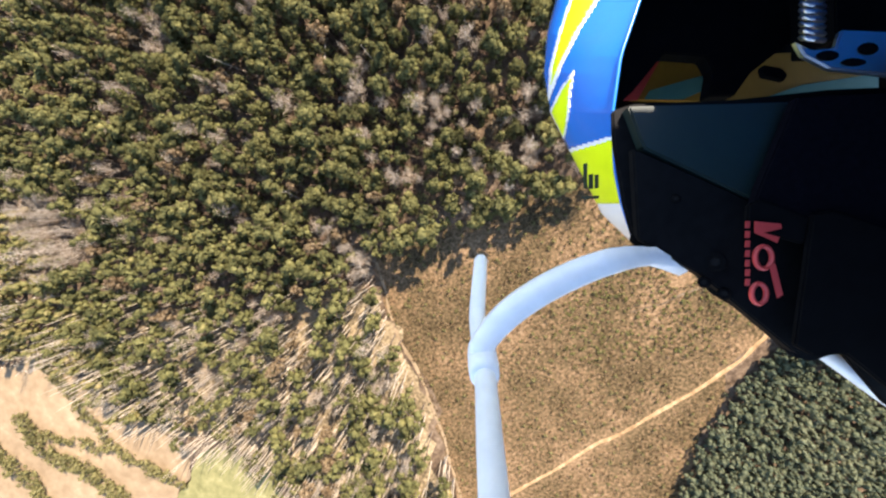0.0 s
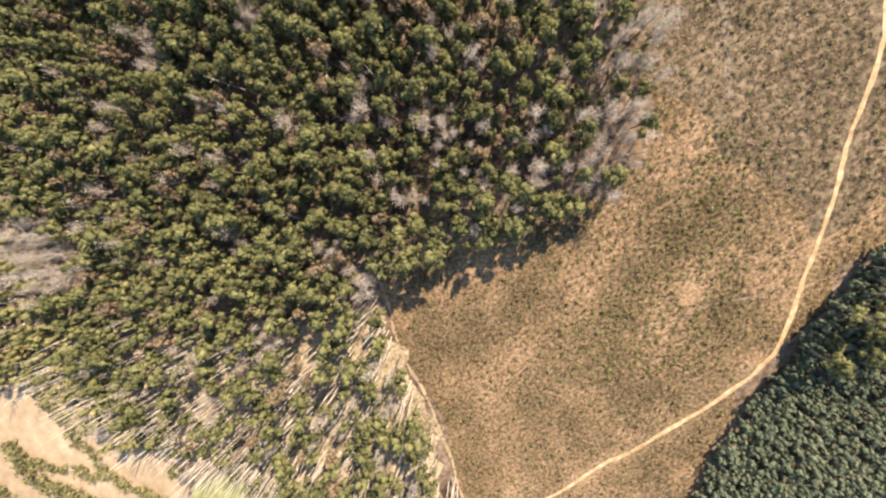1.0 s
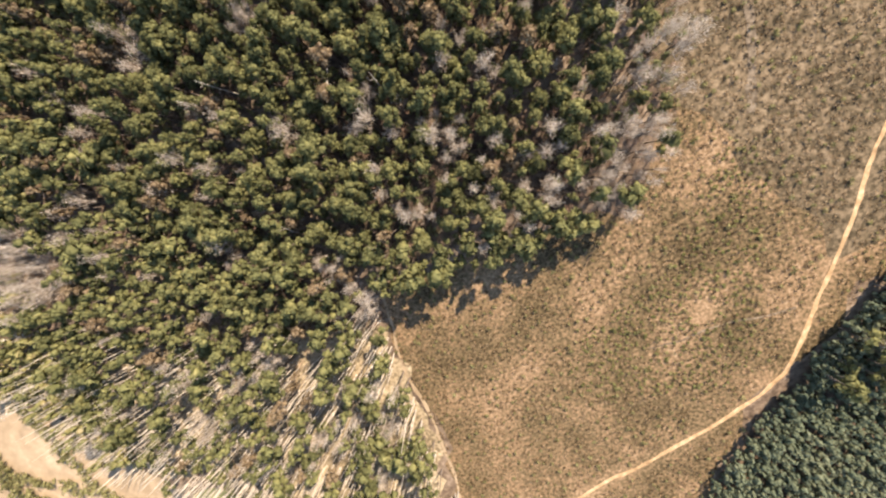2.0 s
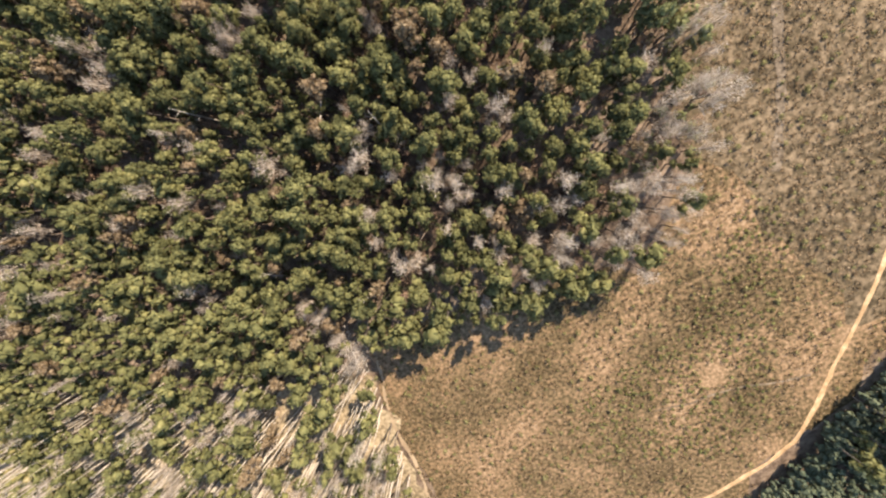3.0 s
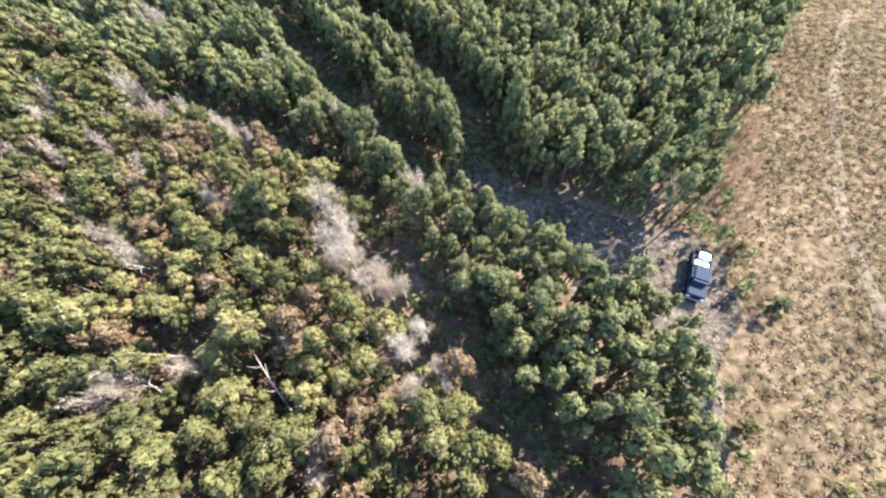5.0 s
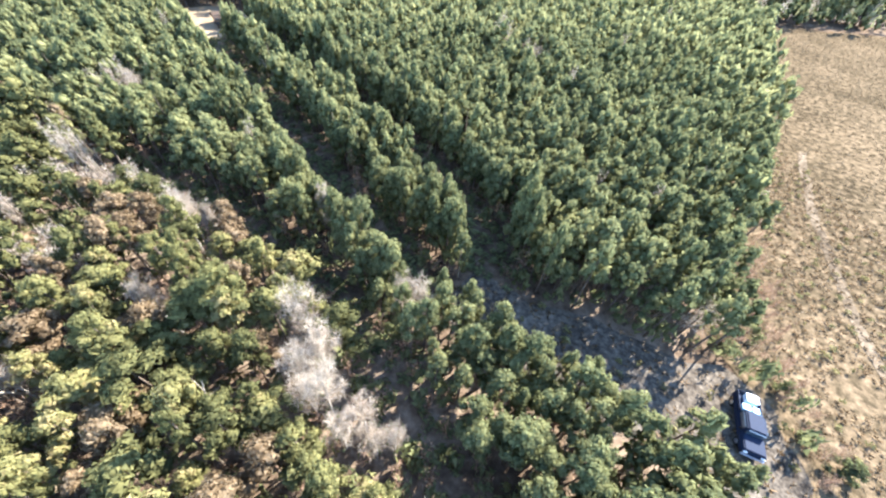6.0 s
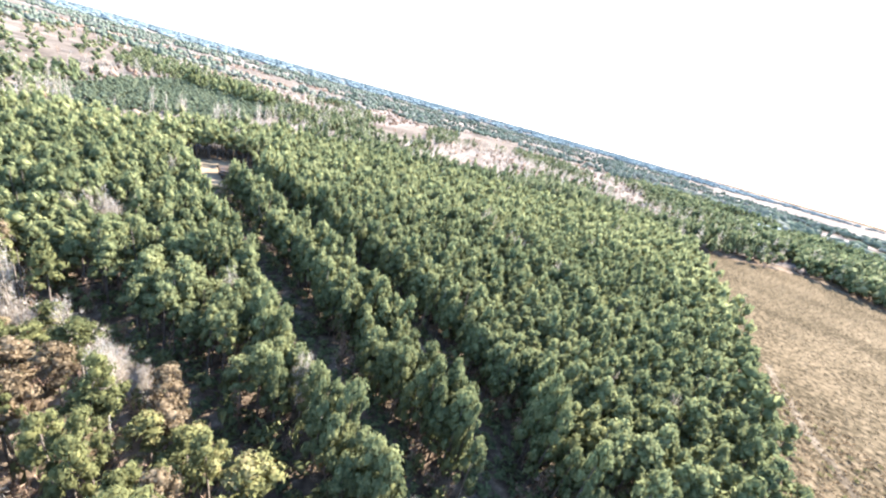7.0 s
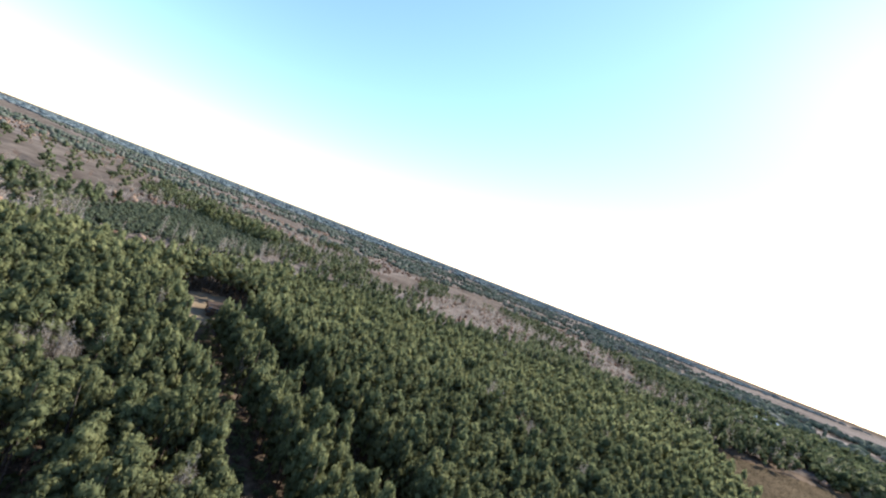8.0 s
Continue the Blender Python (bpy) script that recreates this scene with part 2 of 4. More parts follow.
# ---- ground ----
def flat(name, outline, z, mat, label, ragged=1.2, step=2.5):
    """A piece of open ground with a ragged outline, laid a little above the sheet."""
    pts = []
    for (x0, y0), (x1, y1) in zip(outline, outline[1:] + outline[:1]):
        n = max(1, int(math.hypot(x1 - x0, y1 - y0) / step))
        pts += [(x0 + (x1 - x0) * i / n, y0 + (y1 - y0) * i / n) for i in range(n)]
    pts = np.array(pts)
    pts = pts + wobble(pts, 2.2 * step, 2.2 * ragged) + rng.normal(0, 0.15 * ragged, pts.shape)
    places, _, faces, *_ = geometry.delaunay_2d_cdt([Vector(p) for p in pts], [], [list(range(len(pts)))], 1, 1e-4)
    me = bpy.data.meshes.new(name)
    me.from_pydata([(*p, z) for p in places], [], [list(f) for f in faces])
    me.update()
    me.materials.append(mat)
    return tagged(new(name, me), label, name.replace("_", " "), kind="structure")


def ribbon(name, line, width, z, mat, label, ragged=0.5):
    pts = []
    for (x0, y0), (x1, y1) in zip(line, line[1:]):
        n = max(1, int(math.hypot(x1 - x0, y1 - y0) / 1.5))
        pts += [(x0 + (x1 - x0) * i / n, y0 + (y1 - y0) * i / n) for i in range(n)]
    pts = np.array(pts + [line[-1]], float)
    pts = pts + wobble(pts, 9, 1.0)
    side = np.gradient(pts, axis=0)
    side = np.stack([-side[:, 1], side[:, 0]], 1) / np.linalg.norm(side, axis=1)[:, None]
    w = width / 2 * (1 + ragged * rng.uniform(-1, 1, (len(pts), 2)))
    a, b = pts + side * w[:, :1], pts - side * w[:, 1:]
    me = bpy.data.meshes.new(name)
    n = len(pts)
    me.from_pydata([(*p, z) for p in a] + [(*p, z) for p in b], [], [(i, i + n, i + n + 1, i + 1) for i in range(n - 1)])
    me.materials.append(mat)
    return tagged(new(name, me), label, name.replace("_", " "), kind="structure")


def ground_sheet():
    edges = [-4600, -3000, -1800, -1000, -600, -350, -200, -120, -60, 0, 60, 120, 200, 350, 600, 1000, 1800, 3000, 4600]
    n = len(edges)
    me = bpy.data.meshes.new("ground")
    me.from_pydata([(x, y, 0) for y in edges for x in edges], [], [(j * n + i, j * n + i + 1, j * n + n + i + 1, j * n + n + i) for j in range(n - 1) for i in range(n - 1)])
    me.materials.append(LITTER)
    return tagged(new("ground", me), "brown leaf and needle litter under open pine woods", "ground", kind="structure")


ground_sheet()
flat("clearcut_field", CLEARCUT, 0.03, STUBBLE, "cleared field of dry brown grass and stubble", 1.5)
flat("rough_grass", SPARSE, 0.015, ROUGH, "rough dry grass under thin pale trees", 2.5)
flat("east_field", EASTFIELD, 0.045, EASTGRASS, "rough grey-brown grass field beside the planted pines", 2.5, 3)
for outline in SANDS:
    flat("sand_field", outline, 0.03, SAND, "bare pale sandy field crossed by hedges", 0.8)
for outline in MEADOWS:
    flat("meadow", outline, 0.03, MEADOW, "pale green grass meadow beside the woods", 1.5)
flat("heath", HEATH, 0.012, HEATHSOIL, "wide brown heath with rough grass between far woods", 8, 40)
flat("sand_clearing", CLEARING, 0.05, SAND, "small bare sandy clearing at the lane's end", 0.8, 1.5)
for outline in FARFIELDS:
    flat("far_field", outline, 0.03, BROWNFIELD, "distant brown winter field between woods", 8, 12)
ribbon("dirt_track", TRACKWAY, 0.65, 0.075, TRACK, "worn orange sandy track across the cleared field", 0.35)
ribbon("firebreak", [(-21.5, -67.5), (-24, -76), (-24.9, -89.4), (-26.4, -100.4), (-28.6, -111.7), (-30.6, -118.3), (-41.7, -144.5)], 0.55, 0.07, SAND, "narrow bare sandy strip along the wood's edge", 0.6)
ribbon("field_track", [(40.5, -68), (42.6, -63), (45.4, -56), (47.2, -46), (49.6, -34), (53, -18), (58, -3), (66, 13), (79, 32)], 1.3, 0.085, TRACKSOIL, "bare wheel-worn track along the rough field", 0.3)
ribbon("wheel_ruts", [(14.6, -96.3), (20, -97.3), (23.2, -97.1), (28.5, -97.5), (37, -99.5)], 0.32, 0.08, TRACKSOIL, "faint wheel ruts across the dry grass", 0.5)
flat("dirt_road", ROAD, 0.07, ROADSOIL, "rutted dirt road along the wood's edge", 0.5, 1.5)


# ---- trees ----
T_ICO = (1 + 5 ** 0.5) / 2
ICO_V = np.array([(-1, T_ICO, 0), (1, T_ICO, 0), (-1, -T_ICO, 0), (1, -T_ICO, 0), (0, -1, T_ICO), (0, 1, T_ICO), (0, -1, -T_ICO), (0, 1, -T_ICO), (T_ICO, 0, -1), (T_ICO, 0, 1), (-T_ICO, 0, -1), (-T_ICO, 0, 1)]) / (1 + T_ICO ** 2) ** 0.5
ICO_F = np.array([(0, 11, 5), (0, 5, 1), (0, 1, 7), (0, 7, 10), (0, 10, 11), (1, 5, 9), (5, 11, 4), (11, 10, 2), (10, 7, 6), (7, 1, 8), (3, 9, 4), (3, 4, 2), (3, 2, 6), (3, 6, 8), (3, 8, 9), (4, 9, 5), (2, 4, 11), (6, 2, 10), (8, 6, 7), (9, 8, 1)])


def spikes(r, centre, n, size, width, lift):
    """n slim leaf-tuft triangles that stand out from a centre."""
    d = r.normal(size=(n, 3))
    d[:, 2] += lift
    d /= np.linalg.norm(d, axis=1)[:, None]
    s = np.cross(d, r.normal(size=(n, 3)))
    s /= np.linalg.norm(s, axis=1)[:, None]
    base = centre + d * size * 0.25
    w = width * size * r.uniform(0.7, 1.3, (n, 1))
    tip = centre + d * size * r.uniform(0.8, 1.3, (n, 1))
    v = np.stack([base + s * w, base - s * w, tip], 1).reshape(-1, 3)
    return v, np.arange(3 * n).reshape(n, 3)


def joined(parts):
    vs, fs, n = [], [], 0
    for v, f in parts:
        vs.append(v)
        fs.append(f + n)
        n += len(v)
    return np.concatenate(vs), np.concatenate(fs)


def shell(r, centre, size, n, leaf):
    """n small needle sprays that lie loosely on a rounded clump."""
    d = r.normal(size=(n, 3))
    d[:, 2] = np.where(d[:, 2] < -0.4, -d[:, 2], d[:, 2])
    d /= np.linalg.norm(d, axis=1)[:, None]
    up = d + r.normal(0, 0.32, (n, 3))
    up /= np.linalg.norm(up, axis=1)[:, None]
    a = np.cross(up, r.normal(size=(n, 3)))
    a /= np.linalg.norm(a, axis=1)[:, None]
    b = np.cross(up, a)
    p = centre + d * size * r.uniform(0.7, 1.12, (n, 1)) * (1, 1, 0.75)
    k = leaf * r.uniform(0.6, 1.35, (n, 1))
    v = np.stack([p + a * k * 1.4, p - a * k * 0.6 + b * k * 0.58, p - a * k * 0.6 - b * k * 0.58], 1).reshape(-1, 3)
    return v, np.arange(3 * n).reshape(n, 3)


OCT_V = np.array([(1, 0, 0), (-1, 0, 0), (0, 1, 0), (0, -1, 0), (0, 0, 1), (0, 0, -1)], float)
OCT_F = np.array([(0, 2, 4), (2, 1, 4), (1, 3, 4), (3, 0, 4), (2, 0, 5), (1, 2, 5), (3, 1, 5), (0, 3, 5)])


def pine_crown(r, lobes=17, leaves=19, leaf=0.058):
    """A pine's crown, 1 high and about 0.5 in radius, out of uneven rounded clumps of needle sprays."""
    parts = []
    for i in range(lobes):
        u = (i + r.uniform(0, 0.9)) / lobes
        a = i * 2.4 + r.uniform(-0.6, 0.6)
        reach = 0.38 * (1 - u * u) ** 0.6 * r.uniform(0.4, 1.12)
        c = np.array((reach * math.cos(a), reach * math.sin(a), 0.1 + 0.8 * u))
        size = 0.15 * r.uniform(0.7, 1.3) * (17 / lobes) ** 0.5
        parts.append(shell(r, c, size, leaves, leaf))
        parts.append((c + OCT_V * size * r.uniform(0.75, 1.0, (6, 1)) * (1, 1, 0.75), OCT_F))
    return joined(parts)


def bare_crown(r, limbs=14, twigs=22, thick=0.055):
    """A leafless crown: limbs that fork upwards into thin twigs."""
    parts = []
    for i in range(limbs):
        a = i * 2.4 + r.uniform(-0.5, 0.5)
        u = (i + 0.5) / limbs
        out = 0.4 * (1 - 0.6 * u) * r.uniform(0.5, 1.1)
        root = np.array((0, 0, 0.05 + 0.5 * u))
        tip = np.array((out * math.cos(a), out * math.sin(a), root[2] + 0.3 + 0.12 * u))
        side = np.array((-math.sin(a), math.cos(a), 0)) * 0.012
        parts.append((np.stack([root + side, root - side, tip]), np.array([(0, 1, 2)])))
        for k in (0.4, 0.65, 0.9):
            parts.append(spikes(r, root + (tip - root) * k + r.normal(0, 0.02, 3), twigs // 2, 0.125, thick, 0.8))
    return joined(parts)


def trunk(r, sides=5, top=0.9):
    """A tapered, slightly bent trunk, 1 high."""
    rings = []
    for z, w in ((-0.03, 1.25), (0.25, 0.95), (0.6, 0.6), (top, 0.18)):
        a = np.arange(sides) * 2 * math.pi / sides
        rings.append(np.stack([w * np.cos(a), w * np.sin(a), np.full(sides, z)], 1))
    v = np.concatenate(rings)
    f = [(i * sides + j, i * sides + (j + 1) % sides, (i + 1) * sides + (j + 1) % sides) for i in range(3) for j in range(sides)]
    f += [(i * sides + j, (i + 1) * sides + (j + 1) % sides, (i + 1) * sides + j) for i in range(3) for j in range(sides)]
    return v, np.array(f)


def mesh_of(name, v, f, *mats):
    me = bpy.data.meshes.new(name)
    me.vertices.add(len(v))
    me.vertices.foreach_set("co", np.asarray(v, np.float32).ravel())
    me.loops.add(f.size)
    me.loops.foreach_set("vertex_index", np.asarray(f, np.int32).ravel())
    me.polygons.add(len(f))
    me.polygons.foreach_set("loop_start", np.arange(0, f.size, 3, dtype=np.int32))
    me.update(calc_edges=True)
    for m in mats:
        me.materials.append(m)
    return me


def scatter(kinds, xy, base, height, radius, lean=0.05):
    """One mesh of many crowns: kinds are unit crowns, base and height give where each crown begins and how high it is."""
    which, turn = rng.integers(0, len(kinds), len(xy)), rng.uniform(0, 6.28, len(xy))
    tilt = rng.normal(0, lean, (len(xy), 2))
    vs, fs, count = [], [], 0
    for k, (v, f) in enumerate(kinds):
        i = np.nonzero(which == k)[0]
        if not len(i):
            continue
        c, s = np.cos(turn[i])[:, None], np.sin(turn[i])[:, None]
        x, y = v[None, :, 0] * c - v[None, :, 1] * s, v[None, :, 0] * s + v[None, :, 1] * c
        z = v[None, :, 2] * height[i][:, None] + base[i][:, None]
        p = np.stack([x * 2 * radius[i][:, None] + xy[i, :1] + tilt[i, :1] * z, y * 2 * radius[i][:, None] + xy[i, 1:] + tilt[i, 1:] * z, z], 2)
        vs.append(p.reshape(-1, 3))
        fs.append((f[None] + (np.arange(len(i)) * len(v))[:, None, None] + count).reshape(-1, 3))
        count += len(i) * len(v)
    return np.concatenate(vs), np.concatenate(fs)


def rows_of(x0, x1, y0, y1, gap, jitter, turn=0.0):
    """Planting places over a rectangle, in jittered rows that run at an angle."""
    cx, cy, half = (x0 + x1) / 2, (y0 + y1) / 2, math.hypot(x1 - x0, y1 - y0) / 2
    a = np.arange(-half, half, gap)
    u, v = np.meshgrid(a, a)
    v = v + (np.arange(len(a)) % 2)[None] * gap / 2
    p = np.stack([u.ravel(), v.ravel()], 1) + rng.uniform(-jitter, jitter, (u.size, 2)) * gap
    c, s = math.cos(turn), math.sin(turn)
    p = np.stack([p[:, 0] * c - p[:, 1] * s + cx, p[:, 0] * s + p[:, 1] * c + cy], 1)
    return p[(p[:, 0] > x0) & (p[:, 0] < x1) & (p[:, 1] > y0) & (p[:, 1] < y1)]


def wooded(p):
    """Drops the places that lie on open ground."""
    q = p + wobble(p, 6, 1.2)
    keep = ~inside(q, CLEARCUT) & ~inside(q, CLEARING) & ~inside(p, ROAD)
    for poly in SANDS + MEADOWS + FARFIELDS + [YOUNG]:
        keep &= ~inside(q, poly)
    for poly in SANDS + MEADOWS:
        keep &= away(p, poly + poly[:1]) > 3.0
    for line, w in ((LANE_A, 2.1), (LANE_B, 3.5), (LANE_C, 3.6), (LANE_D, 1.6), (TRACKWAY, 2.2)):
        keep &= away(q + (p - q) * (w > 2.05), line) > w
    return p[keep]


NEAR = (-80, 110, -112, 118)      # the stretch of the plan with full crowns
LINE_X, LINE_Y = [-80, -29.5, -18.8, -5, 3.2, 11.7, 15.4, 22.2, 28, 40], [46, 20.9, 14, 5.3, -3.2, -17.1, -23.2, -35, -44, -56]


def beyond(p):
    """Which places lie on the far side of the first lane."""
    return p[:, 1] > np.interp(p[:, 0], LINE_X, LINE_Y)


planted = rows_of(*NEAR, 1.8, 0.32, radians(-52))
mixed = rows_of(*NEAR, 2.25, 0.42, 0.3)


def beside(line, out, step):
    """Planting places in two straight rows, out to either side of a lane."""
    places = []
    for (x0, y0), (x1, y1) in zip(line, line[1:]):
        d = math.hypot(x1 - x0, y1 - y0)
        for k in range(max(1, int(d / step))):
            t = (k + 0.5) * step / d
            for s in (-out, out):
                places.append((x0 + (x1 - x0) * t - s * (y1 - y0) / d, y0 + (y1 - y0) * t + s * (x1 - x0) / d))
    return np.array(places) + rng.normal(0, 0.25, (len(places), 2))


near = wooded(np.concatenate([planted[beyond(planted)], mixed[~beyond(mixed)], beside(LANE_B, 3.7, 1.3), beside(LANE_C, 3.8, 1.3)]))
# the mixed wood lies west and south of the first lane, the planted pines beyond it
near = near[~inside(near, HEATH) & ~inside(near, STRIP)]
north = beyond(near)
kind_noise = np.array([noise.noise((x / 9.0, y / 9.0, 3.1)) + 0.6 * noise.noise((x / 3.0, y / 3.0, 5.5)) for x, y in near])
chance = rng.uniform(0, 1, len(near))
PALE_SPOTS = [(8.8, -2.7, 1.3), (-0.1, -6.6, 1.6), (1.8, -9.6, 1.9), (3.4, -12.8, 2.1), (5.3, -15.6, 1.8), (7.9, -20.2, 1.9), (9.8, -22.4, 1.7), (-28.9, 14, 1.8), (-24.9, 11.2, 2), (-20.2, 10.5, 2), (-15.5, 9.9, 1.8), (-12.9, 6.5, 1.6), (-28.1, 4.9, 1.6), (-24, 1.5, 1.6), (-21.1, -1.1, 1.4), (-41.2, 4.8, 2.2), (-38.2, 12.1, 2), (-17, 0.1, 1.1), (0, -28.7, 1.2), (26.7, -32.7, 1.4), (14.2, -32.8, 1.5), (0.8, -51.4, 2), (0.7, -47.8, 1.8), (-29.5, -46.4, 1.3), (-39.4, -50.3, 1.8), (10.9, -45.9, 1.8), (2.3, -60.1, 1.8), (13.4, -57.4, 2), (-8.0, -58.7, 2.2), (9.9, -63.6, 2), (-21.7, -67.3, 2), (-74.7, -32.6, 6), (-32.7, 33.1, 3), (32.6, 53.3, 2.2), (26.4, 61.9, 2)]
RUSSET_SPOTS = [(-11.5, -11, 1.8), (-9.2, -13.7, 1.8), (-1.4, -17.4, 1.8), (-1.7, -25.7, 1.7), (-11.6, -16.6, 1.5), (3.8, -26.5, 2), (11.3, -32.7, 1.8), (-12.7, -45.6, 1.8), (-11.9, -35.5, 1.6), (-31.3, -45.8, 1.6), (-18.4, -17.9, 1.6), (-3, -36.5, 1.6), (-43.2, -36.4, 2), (-60.9, -57.7, 3), (14.7, -43.3, 2.5), (-13.0, -4.9, 2.5)]
pale = np.zeros(len(near), bool)
for x, y, r in PALE_SPOTS:
    pale |= (np.hypot(near[:, 0] - x, near[:, 1] - y) < 1.25 * r) & (chance < 0.95)
pale |= inside(near, SPARSE) & (chance < 0.12)
pale |= ~north & ((kind_noise > 0.38) & (chance < 0.45) | (chance < 0.06))
pale |= north & (chance > 0.992)
pale |= inside(near, THICKET) & (chance < 0.62)
russet = ~north & ((kind_noise < -0.38) & (chance < 0.35) | (chance > 0.968))
for x, y, r in RUSSET_SPOTS:
    russet |= (np.hypot(near[:, 0] - x, near[:, 1] - y) < r) & (chance < 0.6)
russet &= ~pale
gone = north & (chance > 0.9) & (chance < 0.955) | ~north & (chance > 0.845) & (chance < 0.94) & ~pale | inside(near, SPARSE) & ((chance > 0.8) | (kind_noise < -0.1) & (chance > 0.35))
near, north, pale, russet = near[~gone], north[~gone], pale[~gone], russet[~gone]
tall = np.where(north, rng.normal(7.8, 1.0, len(near)).clip(5, 10.5), rng.normal(8.0, 1.25, len(near)))
wide = np.where(north, rng.normal(1.42, 0.26, len(near)), rng.normal(1.6, 0.4, len(near))).clip(0.75, 2.6)
tall = np.where(north & (away(near, ROAD[:1] + ROAD[:-8:-1]) < 7) & ~inside(near, ROAD), tall + 0.8, tall)
low = np.min([away(near, poly + poly[:1]) for poly in SANDS + MEADOWS], axis=0) < 13
tall, wide = np.where(low, 0.58 * tall, tall), np.where(low, 0.8 * wide, wide)
lane_side = np.min([away(near, line) for line in (LANE_B, LANE_C)], axis=0) < 6.5
deep = np.where(lane_side, 0.75, np.where(north, 0.56, 0.48)) * tall

r = np.random.default_rng(3)
PINES = [pine_crown(r) for _ in range(10)]
BARES = [bare_crown(r, 15, 24, 0.034) for _ in range(6)]
FINE_BARES = [bare_crown(r, 20, 84, 0.017) for _ in range(5)]
TRUNKS = [trunk(r, 4) for _ in range(2)]
FINE_PINES = [pine_crown(r, 18, 58, 0.037) for _ in range(9)]
MID_PINES = [pine_crown(r, 8, 11, 0.095) for _ in range(8)]
FAR_PINES = [pine_crown(r, 5, 6, 0.15) for _ in range(8)]
TINY_PINES = [pine_crown(r, 4, 4, 0.18) for _ in range(8)]
FAR_BARES = [bare_crown(r, 8, 8, 0.1) for _ in range(4)]
FARTHEST = [(np.concatenate([ICO_V * r.uniform(0.6, 1.1, (12, 1)) * (0.5, 0.5, 0.5) + (0, 0, 0.5)]), ICO_F) for _ in range(5)]


def wood(name, label, kinds, mat, pick, extra=1.0, low=0.0):
    if pick.sum():
        v, f = scatter(kinds, near[pick], (tall - deep)[pick] * (1 - low), deep[pick] + low * (tall - deep)[pick], wide[pick] * extra)
        tagged(new(name, mesh_of(name, v, f, mat)), label, "trees", kind="stuff")


# the 300 trees nearest to the middle of the flight stand singly
order = np.argsort(np.hypot(near[:, 0] - 1, near[:, 1] + 6))
single = np.zeros(len(near), bool)
single[order[:290]] = True
rest = ~single
close = np.hypot(near[:, 0] / 1.0, near[:, 1] + 14) < 50
wood("mixed_pine_wood", "green and yellowish pines of uneven size", PINES, PINE, rest & close & ~north & ~pale & ~russet)
wood("outer_mixed_wood", "green and yellowish pines of uneven size", MID_PINES, PINE, ~close & ~north & ~pale & ~russet)
wood("pine_plantation", "dark green planted pines in close rows", PINES, DEEP, rest & close & north & ~pale & ~russet)
edge_wood = (near[:, 1] > 62) | (near[:, 0] > 66)
wood("outer_plantation", "dark green planted pines in close rows", MID_PINES, DEEP, ~close & ~edge_wood & north & ~pale & ~russet)
wood("north_plantation", "dark green planted pines in close rows", FAR_PINES, DEEP, ~close & edge_wood & north & ~pale & ~russet)
wood("russet_trees", "scattered trees with rusty brown dead leaves", PINES, RUSSET, rest & russet, 0.9)
wood("bare_trees", "leafless pale grey-brown trees among the pines", BARES, PALE, rest & pale, 1.25, 0.35)
v, f = scatter(TRUNKS, near[rest], np.zeros(rest.sum()), tall[rest], np.full(rest.sum(), 0.055), 0.03)
tagged(new("tree_trunks", mesh_of("tree_trunks", v, f, BARK)), "slim brown-grey trunks standing close in the woods", "trunks", kind="stuff")

stems = rows_of(-97, -15, -128, -40, 1.2, 0.48, 0.5)
stem_noise = np.array([noise.noise((x / 6.0, y / 6.0, 2.9)) for x, y in stems])
stem_edge = np.minimum(away(stems, SPARSE + SPARSE[:1]), 99)
stems = stems[(inside(stems, SPARSE) & (stem_noise > -0.12) | (stem_edge < 5) & (stem_noise > 0.12)) & ~inside(stems, CLEARCUT) & ~np.any([inside(stems, poly) for poly in SANDS + MEADOWS], axis=0)]
v, f = scatter(TRUNKS, stems, np.zeros(len(stems)), rng.normal(7.0, 1.4, len(stems)).clip(3.5, 10), np.full(len(stems), 0.055), 0.05)
tagged(new("pale_trunks", mesh_of("pale_trunks", v, f, GREY_BARK)), "thin pale leafless trunks standing close on rough grass", "trunks", kind="stuff")

PINE_MESH = [mesh_of("crown", v, f, PINE) for v, f in FINE_PINES]
DEEP_MESH = [mesh_of("crown", v, f, DEEP) for v, f in FINE_PINES]
RUSSET_MESH = [mesh_of("crown", v, f, RUSSET) for v, f in FINE_PINES]
BARE_MESH = [mesh_of("crown", v, f, PALE) for v, f in FINE_BARES]
TRUNK_MESH = [mesh_of("trunk", v, f, BARK) for v, f in TRUNKS]
PALE_TRUNK_MESH = [mesh_of("trunk", v, f, PALE_BARK) for v, f in TRUNKS]


